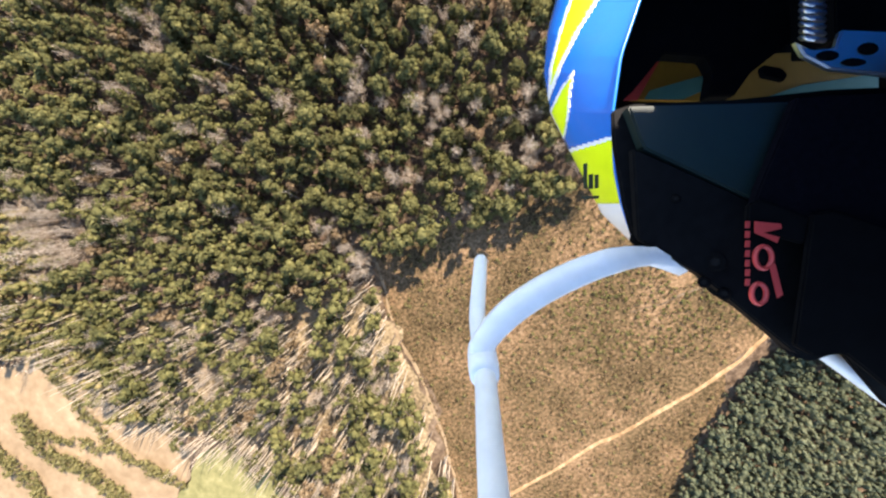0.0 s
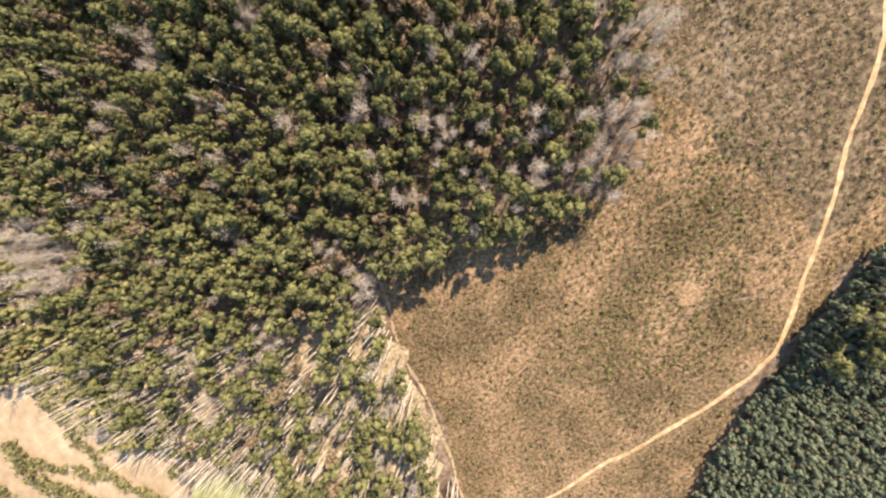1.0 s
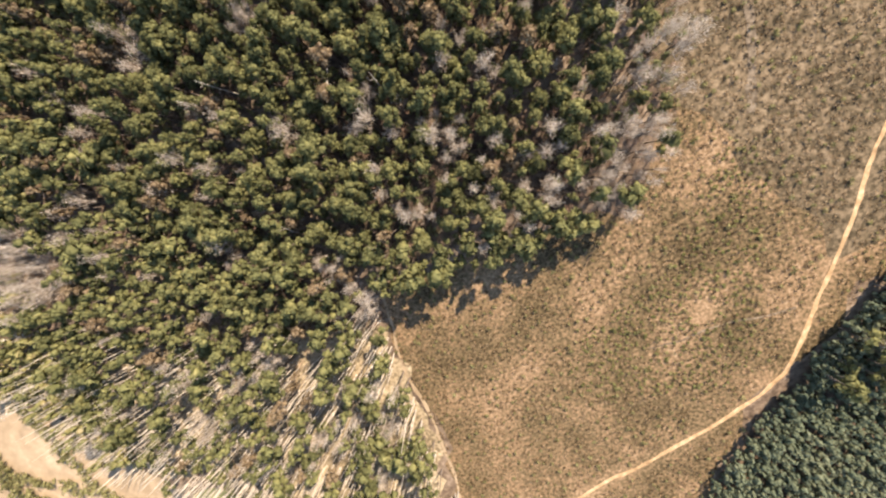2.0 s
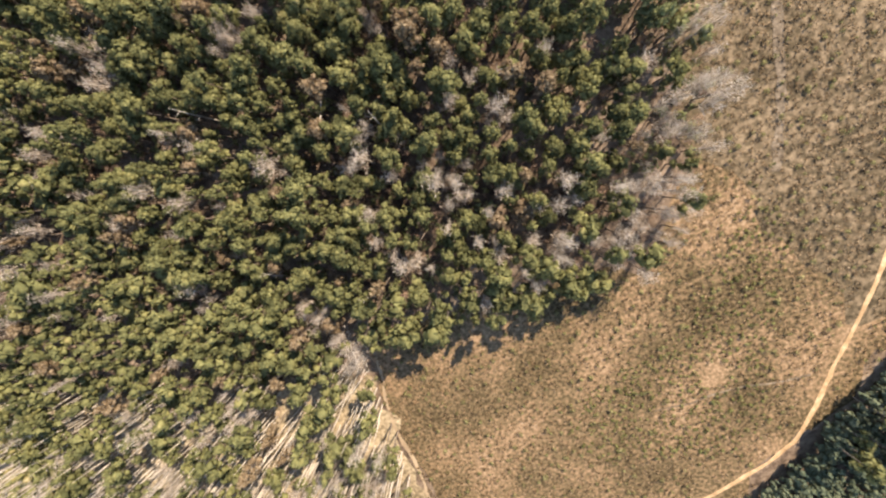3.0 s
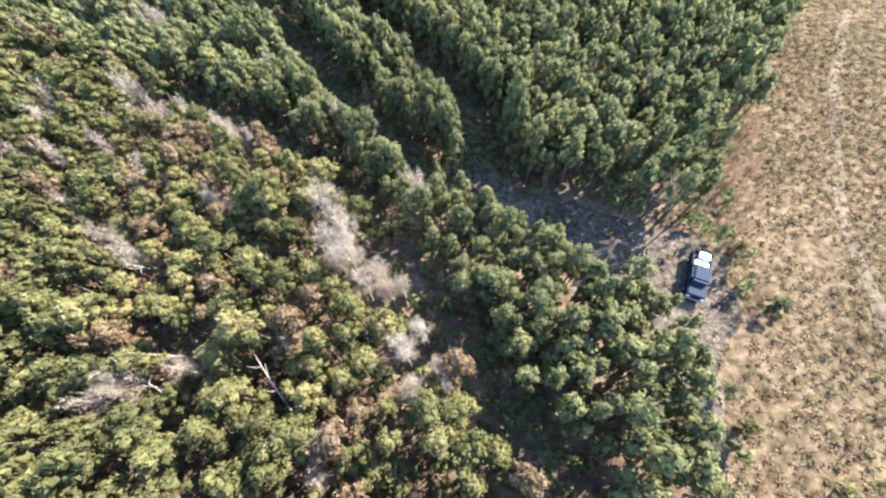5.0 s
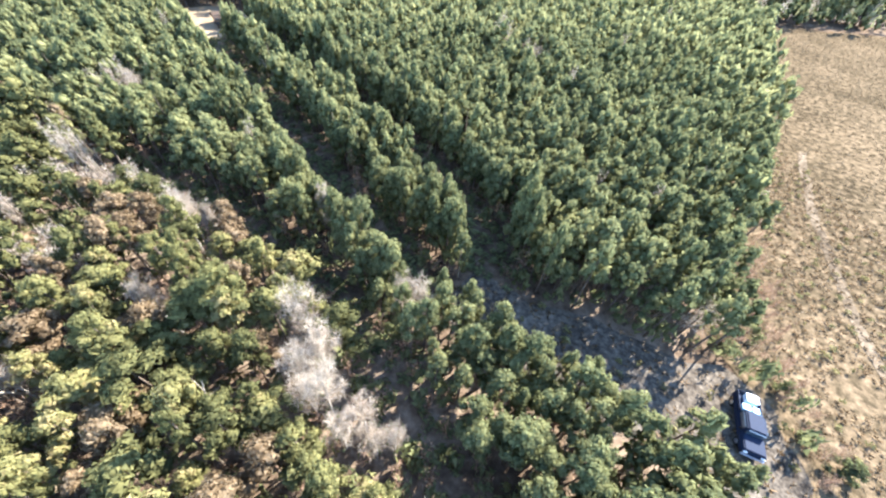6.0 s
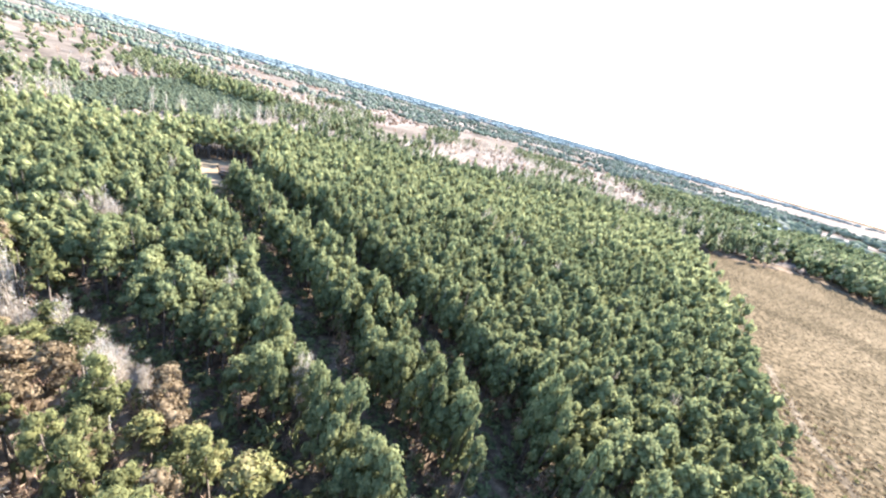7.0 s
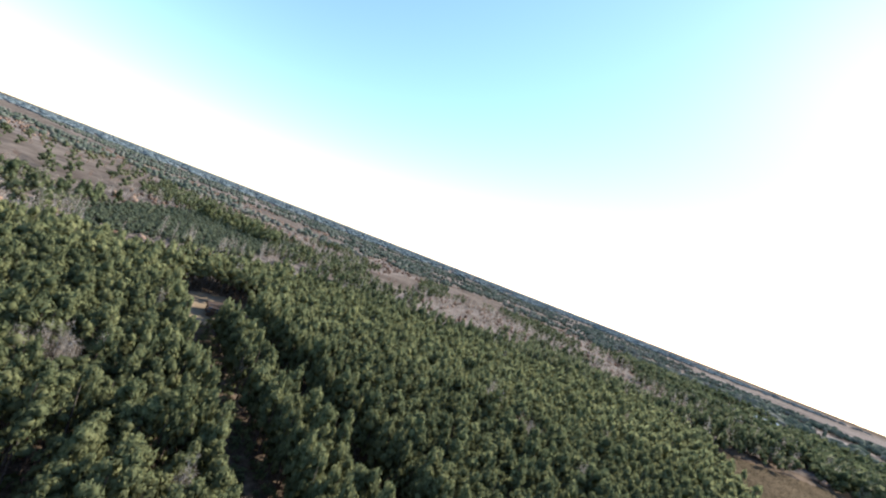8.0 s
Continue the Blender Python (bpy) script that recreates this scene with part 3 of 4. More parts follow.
def tree(i):
    """One tree of its own: an empty at its foot, a trunk and a crown."""
    if pale[i]:
        name, label, crowns, stems = "bare_tree", "leafless pale grey-brown tree among green pines", BARE_MESH, PALE_TRUNK_MESH
    elif russet[i]:
        name, label, crowns, stems = "russet_tree", "small tree with rusty brown dead leaves", RUSSET_MESH, TRUNK_MESH
    elif north[i]:
        name, label, crowns, stems = "planted_pine", "dark green pine in a close planted row", DEEP_MESH, TRUNK_MESH
    else:
        name, label, crowns, stems = "pine_tree", "yellowish green pine in a mixed wood", PINE_MESH, TRUNK_MESH
    ob = new(name)
    ob.location = (near[i, 0], near[i, 1], 0)
    ob.rotation_euler = (rng.normal(0, 0.03), rng.normal(0, 0.03), rng.uniform(0, 6.28))
    tagged(ob, label, "tree", "trees of the middle wood")
    low = 0.35 if pale[i] else 0.0
    for part, meshes, z, size in (("trunk", stems, 0, (0.11, 0.11, tall[i])), ("crown", crowns, (tall[i] - deep[i]) * (1 - low), (2 * wide[i] * (1.25 if pale[i] else 1), 2 * wide[i] * (1.25 if pale[i] else 1), deep[i] + low * (tall[i] - deep[i])))):
        p = new(part, meshes[rng.integers(0, len(meshes))])
        p.parent, p.location, p.scale = ob, (0, 0, z), size
    return ob


for i in order[:290]:
    tree(i)


# ---- far woods ----
def far_wood(name, box, gap, label, mat=FARWOOD, kinds=FAR_PINES, skip=NEAR, share=1.0, size=1.0, high=9.0, only=None, thin=0.0, avoid=None):
    if kinds is FARTHEST:
        p = np.stack([rng.uniform(box[0], box[1], int((box[1] - box[0]) * (box[3] - box[2]) / gap ** 2)), rng.uniform(box[2], box[3], int((box[1] - box[0]) * (box[3] - box[2]) / gap ** 2))], 1)
    else:
        p = rows_of(*box, gap, 0.42, 0.4)
    if skip:
        p = p[~((p[:, 0] > skip[0]) & (p[:, 0] < skip[1]) & (p[:, 1] > skip[2]) & (p[:, 1] < skip[3]))]
    p = p[inside(p, only)] if only else wooded(p)
    p = p[~inside(p + wobble(p, 30, 12), avoid)] if avoid else p
    p = p[rng.uniform(0, 1, len(p)) < share]
    if thin:      # open, rough patches among the woods; a negative value plants those patches
        d = np.array([noise.noise((x / 75.0, y / 45.0, 4.4)) + 0.4 * noise.noise((x / 22.0, y / 15.0, 2.2)) for x, y in p])
        p = p[(d < thin) if thin > 0 else (d > -thin)]
    h = rng.normal(high, 0.13 * high, len(p)).clip(0.4 * high, 16)
    v, f = scatter(kinds, p, h * 0.15, h * 0.85, rng.normal(0.62, 0.1 if high < 8.5 or kinds is not FARTHEST else 0.22, len(p)).clip(0.25, 1.1) * gap * size)
    tagged(new(name, mesh_of(name, v, f, mat)), label, "woods", kind="stuff")



far_wood("west_wood", (-135, -80, -130, 30), 3.2, "mixed pines and brush beside the sandy fields", PINE, MID_PINES, NEAR, 1.0, 0.8, 6.0)
far_wood("south_wood", (5, 85, -165, -80), 1.25, "dense young blue-green pines in close rows beyond the cleared field", YOUNGPINE, TINY_PINES, (-80, 110, -95, 118), 1.0, 1.05, 2.8)
far_wood("southwest_wood", (-110, -20, -190, -112), 2.8, "dense pine woods west of the cleared field", PINE, MID_PINES)
far_wood("north_wood", (-80, 175, 118, 205), 2.5, "unbroken pine woods stretching away", FARWOOD, FAR_PINES, NEAR, avoid=HEATH)
far_wood("heath_pine_groves", (-260, 330, 78, 350), 4.4, "loose pine groves on the brown heath", FARWOOD, TINY_PINES, None, 0.7, 0.7, 7.0, thin=0.001)
far_wood("pine_windbreak", (-125, -60, 195, 232), 3.6, "dark row of pines across the young plantation", DEEP, TINY_PINES, None, 1.0, 1.0, 10.0, [(-121, 228), (-96, 220), (-67, 208), (-66, 200), (-96, 211), (-121, 218)])
far_wood("young_plantation", (-130, -54, 98, 255), 2.6, "low light green young pines", YOUNGPINE, TINY_PINES, None, 1.0, 0.8, 3.5, YOUNG)
far_wood("middle_wood", (-900, 750, 350, 1000), 8.0, "distant pine woods between fields", HAZYWOOD, FARTHEST, None, 0.8, 0.65, 6.5, thin=0.04)
far_wood("west_far_wood", (-900, -260, 0, 350), 8.0, "distant mixed woods", HAZYWOOD, FARTHEST, None, 0.8, 0.65, 6.5, thin=0.04)
far_wood("east_wood", (190, 340, 40, 300), 4.6, "far mixed woods beyond the open field", FARWOOD, TINY_PINES, None, 0.9, thin=0.2)
far_wood("east_far_wood", (340, 900, -300, 470), 9.0, "distant mixed woods", HAZYWOOD, FARTHEST, None, 0.8, thin=0.05)
far_wood("horizon_wood", (-2300, 1700, 1000, 2800), 30.0, "woods towards the horizon in a haze-tinted grey-green", HAZEGREY, FARTHEST, None, 0.9, 0.75, 8, thin=0.3)
far_wood("heath_brush", (-600, 420, 90, 600), 7.0, "brown leafless brush on the far heath", TWIGS, FARTHEST, None, 0.75, 0.34, 3.2, thin=-0.001)
far_wood("far_bare_trees", (-150, 230, 85, 300), 6.0, "distant leafless pale trees", PALE, FAR_BARES, NEAR, 0.3, 0.6)
far_wood("clearing_bare_trees", (-200, 330, 80, 350), 4.2, "leafless pale trees on rough open ground", PALE, FAR_BARES, NEAR, 0.13, 0.6, 7, thin=-0.03)
far_wood("pale_tree_belt", (-100, -58, 88, 215), 4.5, "belt of leafless pale trees along young pines", PALE, FAR_BARES, NEAR, 0.5, 0.6)
far_wood("west_bare_trees", (-150, -80, -120, 40), 5.0, "grey leafless trees at the wood's edge", PALE, FAR_BARES, NEAR, 0.5, 0.7)


for outline in FARFIELDS[:3]:
    xs, ys = [q[0] for q in outline], [q[1] for q in outline]
    far_wood("field_trees", (min(xs), max(xs), min(ys), max(ys)), 9.0, "scattered leafless trees and brush on a far field", TWIGS, FAR_BARES, None, 0.45, 0.4, 5, outline, 0.12)
far_wood("field_pines", (-420, -100, 100, 420), 12.0, "scattered dark pines on a far brown field", FARWOOD, TINY_PINES, None, 0.3, 0.35, 7, FARFIELDS[0])


# ---- dry grass and low shrubs on open ground ----
def clumps(name, label, box, gap, kinds, mat, size, high, share, poly):
    p = rows_of(*box, gap, 0.45, 0.3)
    p = p[inside(p, poly) & (rng.uniform(0, 1, len(p)) < share) & (away(p, TRACKWAY) > 1.6)]
    d = np.array([noise.noise((x / 7.0, y / 7.0, 8.8)) for x, y in p])
    p = p[d > -0.55]
    h = high * rng.uniform(0.5, 1.4, len(p))
    v, f = scatter(kinds, p, np.full(len(p), 0.02), h, size * rng.uniform(0.6, 1.4, len(p)))
    tagged(new(name, mesh_of(name, v, f, mat)), label, "undergrowth", kind="stuff")


TUFTS = [spikes(r, np.array((0, 0, 0.1)), 9, 0.6, 0.16, 1.0) for _ in range(5)]
BUSHES = [joined([shell(r, np.array((0.12 * math.cos(a), 0.12 * math.sin(a), 0.4 + 0.2 * (a > 3))), 0.36, 10, 0.16) for a in (0, 2.1, 4.2)]) for _ in range(5)]
clumps("dry_grass", "tufts of dry straw-coloured grass on the cleared field", (-60, 75, -175, 30), 0.85, TUFTS, TUFT, 0.4, 0.5, 0.95, CLEARCUT)
clumps("low_shrubs", "low olive-brown shrubs scattered over the cleared field", (-60, 75, -175, 40), 1.9, BUSHES, SHRUB, 0.36, 0.6, 0.7, CLEARCUT)

SPECKS = [spikes(r, np.array((0, 0, 0.1)), 6, 0.6, 0.2, 1.0) for _ in range(3)]
clumps("distant_dry_grass", "tufts of dry grass over the far side of the cleared field", (42, 200, -90, 150), 1.15, SPECKS, GREYTUFT, 0.42, 0.4, 0.9, EASTFIELD)


# ---- undergrowth beneath the trees ----
def undergrowth(name, label, box, gap, kinds, mat, size, high):
    p = rows_of(*box, gap, 0.45, 0.7)
    q = p + wobble(p, 6, 1.2)
    keep = ~inside(q, CLEARCUT) & ~inside(q, CLEARING) & ~inside(p, ROAD) & (away(p, LANE_A) > 0.6) & (away(p, LANE_B) > 1.8) & (away(p, LANE_C) > 1.5)
    p = p[keep]
    h = high * rng.uniform(0.4, 1.4, len(p))
    v, f = scatter(kinds, p, np.zeros(len(p)), h, size * rng.uniform(0.6, 1.4, len(p)))
    tagged(new(name, mesh_of(name, v, f, mat)), label, "undergrowth", kind="stuff")


undergrowth("young_pines", "young dark green pines and brush under the trees", (-55, 62, -62, 72), 2.1, BUSHES, DEEP, 0.8, 2.8)
lane_at = rows_of(-52, 30, -40, 95, 1.15, 0.45, 0.4)
lane_at = lane_at[(np.min([away(lane_at, line) for line in (LANE_A, LANE_B, LANE_C)], axis=0) < 3.2) & ~inside(lane_at, CLEARING) & ~inside(lane_at, ROAD) & (rng.uniform(0, 1, len(lane_at)) < 0.75)]
v, f = scatter(BUSHES, lane_at, np.zeros(len(lane_at)), rng.uniform(0.3, 1.3, len(lane_at)), rng.uniform(0.5, 1.0, len(lane_at)))
tagged(new("lane_brush", mesh_of("lane_brush", v, f, DEEP)), "low dark green brush along the narrow lanes", "undergrowth", kind="stuff")
undergrowth("brown_brush", "leafless brown brush on the wood's floor", (-55, 36, -72, 30), 2.3, FAR_BARES, TWIGS, 1.15, 4.0)
p = rows_of(-135, -80, -115, -50, 0.95, 0.45, 0.2)
hedge_at = p[np.any([away(p + wobble(p, 5, 0.8), line) < w for line, w in HEDGES], axis=0)]
v, f = scatter(BUSHES, hedge_at, np.zeros(len(hedge_at)), rng.uniform(0.8, 2.4, len(hedge_at)), rng.uniform(0.5, 1.1, len(hedge_at)))
tagged(new("hedges", mesh_of("hedges", v, f, SHRUB)), "low uneven hedges round the sandy fields", "hedge", kind="stuff")


# ---- single things on the ground ----
def part(name, bm, mat, parent, label="", smooth=False):
    """Links a bmesh as one mesh object under a thing or a part."""
    bmesh.ops.recalc_face_normals(bm, faces=bm.faces[:])
    me = bpy.data.meshes.new(name)
    bm.to_mesh(me)
    bm.free()
    me.materials.append(mat)
    if smooth:
        me.polygons.foreach_set("use_smooth", [True] * len(me.polygons))
    ob = new(name, me)
    ob.parent = parent
    return tagged(ob, label) if label else ob


def box(x0, x1, y0, y1, z0, z1, bevel=0.0, taper=1.0):
    """A bevelled block; taper narrows its top."""
    bm = bmesh.new()
    bmesh.ops.create_cube(bm, size=1)
    for v in bm.verts:
        k = taper if v.co.z > 0 else 1.0
        v.co = ((x0 + x1) / 2 + v.co.x * (x1 - x0) * k, (y0 + y1) / 2 + v.co.y * (y1 - y0) * k, z0 + (v.co.z + 0.5) * (z1 - z0))
    if bevel:
        bmesh.ops.bevel(bm, geom=bm.edges[:], offset=bevel, segments=2, affect="EDGES", clamp_overlap=True)
    return bm


def rod(points, radii, sides=10, cap=True):
    """A round bar along points, with a radius at each."""
    bm = bmesh.new()
    pts = [Vector(p) for p in points]
    rings = []
    for i, p in enumerate(pts):
        d = (pts[min(i + 1, len(pts) - 1)] - pts[max(i - 1, 0)]).normalized()
        a = d.cross(Vector((0.31, 0.2, 0.93))).normalized()
        b = d.cross(a)
        rings.append([bm.verts.new(p + (a * math.cos(k * 2 * math.pi / sides) + b * math.sin(k * 2 * math.pi / sides)) * radii[i]) for k in range(sides)])
    for r0, r1 in zip(rings, rings[1:]):
        for k in range(sides):
            bm.faces.new((r0[k], r0[(k + 1) % sides], r1[(k + 1) % sides], r1[k]))
    if cap:
        bm.faces.new(rings[0])
        bm.faces.new(rings[-1])
    return bm


def paint(name, col, rough=0.35, metal=0.0, coat=0.0, vary=0.12, scale=6.0):
    lo, hi = [c * (1 - vary) for c in col], [min(1, c * (1 + vary)) for c in col]
    return material(name, [(0.3, lo), (0.7, hi)], scale, 5.0, rough, metal=metal, coat=coat)


NAVY = paint("dark navy paint", (0.01, 0.016, 0.035), 0.78, 0.0, 0.0)
BLACK_RUBBER = paint("black rubber", (0.02, 0.02, 0.02), 0.8)
GLASS = paint("dark car glass", (0.05, 0.07, 0.09), 0.15, 0.0, 0.3)
WHITE = paint("white plastic", (0.78, 0.78, 0.76), 0.45)
STEEL = paint("bare steel", (0.55, 0.56, 0.58), 0.3, 1.0)
PALE_BLUE = paint("pale blue plastic", (0.35, 0.6, 0.8), 0.4)
ROOF = paint("grey shingles", (0.2, 0.18, 0.17), 0.85, vary=0.3, scale=2.0)
PLASTER = paint("weathered pale wall paint", (0.3, 0.285, 0.26), 0.85)
TIN = paint("weathered tin roof", (0.3, 0.31, 0.33), 0.8)
SHEDWOOD = paint("dark brown boards", (0.07, 0.05, 0.038), 0.8, vary=0.3)


def pickup_truck(x, y, turn):
    """A crew-cab pickup with an open bed, nose along its own +x."""
    ob = new("pickup_truck")
    ob.matrix_world = pose(x, y, 0.07, 0, 0, turn)
    tagged(ob, "dark blue-black pickup truck parked on a dirt road", "truck")
    body = part("body", box(-2.7, 2.7, -0.92, 0.92, 0.45, 1.0, 0.09), NAVY, ob)
    part("hood", box(1.05, 2.62, -0.86, 0.86, 1.0, 1.16, 0.07, 0.94), NAVY, ob)
    part("cab", box(-0.75, 1.2, -0.86, 0.86, 1.0, 1.78, 0.1, 0.84), NAVY, ob)
    for x0, x1, lab in ((1.02, 1.2, "windscreen"), (-0.78, -0.62, "rear_window")):
        part(lab, box(x0, x1, -0.72, 0.72, 1.12, 1.66, 0.03, 0.92), GLASS, ob)
    for s in (-1, 1):
        part("side_window", box(-0.5, 0.9, s * 0.83 - 0.03, s * 0.83 + 0.03, 1.12, 1.6, 0.02), GLASS, ob)
        part("bed_wall", box(-2.68, -0.8, s * 0.86 - 0.05, s * 0.86 + 0.05, 1.0, 1.3, 0.03), NAVY, ob)
        part("headlight", box(2.62, 2.72, s * 0.66 - 0.16, s * 0.66 + 0.16, 0.75, 0.95, 0.02), WHITE, ob)
        part("mirror", box(0.85, 1.0, s * 1.02 - 0.1, s * 1.02 + 0.1, 1.15, 1.32, 0.03), BLACK_RUBBER, ob)
    part("tailgate", box(-2.74, -2.66, -0.86, 0.86, 0.95, 1.3, 0.02), NAVY, ob)
    part("bumper", box(2.7, 2.82, -0.9, 0.9, 0.45, 0.7, 0.04), STEEL, ob)
    for wx in (-1.75, 1.75):
        for s in (-1, 1):
            tyre = part("wheel", rod([(wx, s * 0.7, 0.38), (wx, s * 0.76, 0.38), (wx, s * 0.9, 0.38), (wx, s * 0.96, 0.38)], [0.34, 0.38, 0.38, 0.33], 18), BLACK_RUBBER, ob)
            part("rim", rod([(wx, s * 0.94, 0.38), (wx, s * 0.975, 0.38)], [0.22, 0.2], 14), STEEL, tyre)
    return ob


pickup_truck(37.2, -13.4, 243)
T = pose(37.2, -13.4, 0.07, 0, 0, 243)


def carried_box(name, label, at, size, mat, cat):
    ob = new(name)
    ob.matrix_world = T @ pose(*at)
    tagged(ob, label, cat)
    w, d, h = size
    part("box", box(-w / 2, w / 2, -d / 2, d / 2, 0, h, 0.04), mat, ob)
    part("lid", box(-w / 2 - 0.02, w / 2 + 0.02, -d / 2 - 0.02, d / 2 + 0.02, h, h + 0.07, 0.02), mat, ob)
    return ob


carried_box("cooler_box", "large white cooler box on the truck's open bed", (-2.1, 0.1, 1.0), (0.7, 0.95, 0.5), WHITE, "box")
carried_box("tool_case", "pale blue plastic case on the truck's bed", (-1.15, -0.4, 1.0), (0.5, 0.6, 0.35), PALE_BLUE, "case")
carried_box("tool_case", "pale blue plastic case on the truck's bed", (-1.15, 0.35, 1.0), (0.5, 0.5, 0.35), PALE_BLUE, "case")


def snag(x, y, turn, lean, length, rise=0.0):
    """A dead, barkless tree that leans or lies in the wood."""
    ob = new("dead_tree")
    ob.matrix_world = pose(x, y, rise, 0, lean, turn)
    tagged(ob, "dead pale barkless tree leaning among the pines", "dead tree", "dead trees in the mixed wood")
    part("trunk", rod([(0, 0, -0.2), (0.05, 0.02, length * 0.3), (-0.04, 0.06, length * 0.65), (0.03, 0, length)], [0.11, 0.09, 0.06, 0.02], 7), GREY_BARK, ob)
    for k in range(5):
        z, a = length * (0.45 + 0.1 * k), k * 2.1
        part("branch", rod([(0, 0, z), (0.5 * math.cos(a), 0.5 * math.sin(a), z + 0.3), (0.9 * math.cos(a), 0.9 * math.sin(a), z + 0.75)], [0.03, 0.018, 0.008], 5), GREY_BARK, ob)


for x, y, turn, lean, length, rise in ((-6.3, -12.7, 30, 12, 8.5, 0), (-12.3, -19.1, 200, 20, 8.5, 0), (-1.2, -26.3, 120, 55, 8, 2.5), (-15.3, -23.0, 80, 15, 9, 0), (-19.9, -9.3, 310, 25, 9, 0), (5.4, -33.5, 20, 18, 9, 0), (-9.2, -32.6, 250, 62, 7, 4), (-24.0, -28.8, 140, 16, 9, 0), (-30.5, -13.0, 45, 22, 9, 0), (10.0, -40.3, 330, 14, 9, 0), (-3.3, -42.3, 100, 24, 9.5, 0), (-27.6, -52.5, 60, 18, 9, 0), (-17.8, -59.6, 10, 14, 9.5, 0)):
    snag(x, y, turn, lean, length, rise)


def house(name, label, x, y, turn, w, d, h, roof):
    """A small far house: walls, a pitched roof, a door and windows."""
    ob = new(name)
    ob.matrix_world = pose(x, y, 0, 0, 0, turn)
    tagged(ob, label, "house")
    part("wall", box(-w / 2, w / 2, -d / 2, d / 2, 0, h), PLASTER if name == "house" else SHEDWOOD, ob)
    bm = bmesh.new()
    e, g = 0.4, 0.15
    lo = [bm.verts.new((sx * (w / 2 + e), sy * (d / 2 + e), h - 0.05)) for sx, sy in ((-1, -1), (1, -1), (1, 1), (-1, 1))]
    top = [bm.verts.new((sx * (w / 2 + e), 0, h + d * 0.32)) for sx in (-1, 1)]
    for f in ((lo[0], lo[1], top[1], top[0]), (lo[2], lo[3], top[0], top[1]), (lo[0], top[0], lo[3]), (lo[1], lo[2], top[1]), tuple(lo)):
        bm.faces.new(f)
    part("roof", bm, roof, ob)
    part("door", box(-0.45, 0.45, -d / 2 - 0.06, -d / 2 + 0.02, 0, 2.05), SHEDWOOD, ob)
    for wx in (-w * 0.3, w * 0.3):
        part("window", box(wx - 0.5, wx + 0.5, -d / 2 - 0.05, -d / 2 + 0.02, 1.0, 2.1), GLASS, ob)


house("house", "white house with a grey roof among far trees", 57, 140, 20, 7, 4.5, 2.6, ROOF)
house("house", "white house with a pale metal roof among far trees", 66, 148, -30, 6, 4, 2.5, TIN)
house("house", "long white building with a bright metal roof", 76, 158, 15, 11, 5, 2.6, TIN)
house("house", "far white barn with a bright metal roof", 266, 200, 10, 26, 12, 5, TIN)
house("house", "far white barn with a bright metal roof", 290, 216, 35, 22, 12, 5, TIN)
house("shed", "small dark brown shed on bare sand", -36, 75.5, 40, 2.4, 2.0, 1.8, SHEDWOOD)
house("shed", "small dark brown shed on bare sand", -34.6, 73, 10, 2.0, 1.8, 1.6, SHEDWOOD)
clumps("road_grass", "rough dry grass between the ruts of the road", (5, 60, -34, 18), 1.1, TUFTS, TUFT, 0.45, 0.5, 0.7, ROAD)
VERGE = [(39.5, -19), (42, -15), (41.5, -8), (39, -5), (44, 5), (52, 13), (55, 12), (51, 3), (46, -7), (42, -19)]
undergrowth_at = rows_of(38, 57, -20, 15, 1.5, 0.45, 0.3)
undergrowth_at = undergrowth_at[inside(undergrowth_at, VERGE)]
v, f = scatter(BARES, undergrowth_at, np.zeros(len(undergrowth_at)), rng.uniform(1.2, 4.2, len(undergrowth_at)), rng.uniform(0.5, 1.1, len(undergrowth_at)))
tagged(new("verge_brush", mesh_of("verge_brush", v, f, TWIGS)), "leafless brown brush between the road and the open field", "undergrowth", kind="stuff")
clumps("road_brush", "low brush on the dirt road's edge", (5, 60, -34, 18), 2.3, BUSHES, SHRUB, 0.5, 0.9, 0.35, ROAD)
GREENCUT = [(0.4, -95), (7.3, -88), (17, -87), (26, -82), (31, -76), (34.5, -71.5), (39, -70.4), (41, -75), (40.5, -80), (36.6, -86), (32, -95), (30, -105), (22.5, -107.7), (12.8, -104.6), (3.4, -101.7)]
clumps("green_scrub", "low yellow-green scrub in the middle of the cleared field", (-1, 42, -109, -70), 0.95, BUSHES, SCRUB, 0.3, 0.42, 0.72, GREENCUT)
EDGE = [(40.5, -32), (44.5, -30.5), (42.5, -38), (39.5, -44), (36, -48.5), (34.5, -42)]
clumps("edge_scrub", "waist-high olive scrub between the wood and the open field", (34, 46, -50, -29), 1.2, BUSHES, SHRUB, 0.75, 1.5, 0.7, EDGE)
clumps("edge_brush", "leafless brown brush between the wood and the open field", (34, 46, -50, -29), 1.8, FAR_BARES, TWIGS, 1.0, 2.6, 0.6, EDGE)


def bush(x, y, wide_, high_, turn):
    """A rounded shrub: a short forked stem and a low crown."""
    ob = new("roadside_bush")
    ob.matrix_world = pose(x, y, 0.03, 0, 0, turn)
    tagged(ob, "grey-green rounded bush between the truck and the open field", "bush", "bushes beside the dirt road")
    for k in range(3):
        a = 2.1 * k
        part("stem", rod([(0, 0, -0.1), (0.15 * math.cos(a), 0.15 * math.sin(a), high_ * 0.3), (0.4 * math.cos(a), 0.4 * math.sin(a), high_ * 0.6)], [0.05, 0.035, 0.02], 6), BARK, ob)
    crown = new("crown", DEEP_MESH[int(turn) % len(DEEP_MESH)])
    crown.parent, crown.location, crown.scale = ob, (0, 0, 0.1), (wide_, wide_, high_)


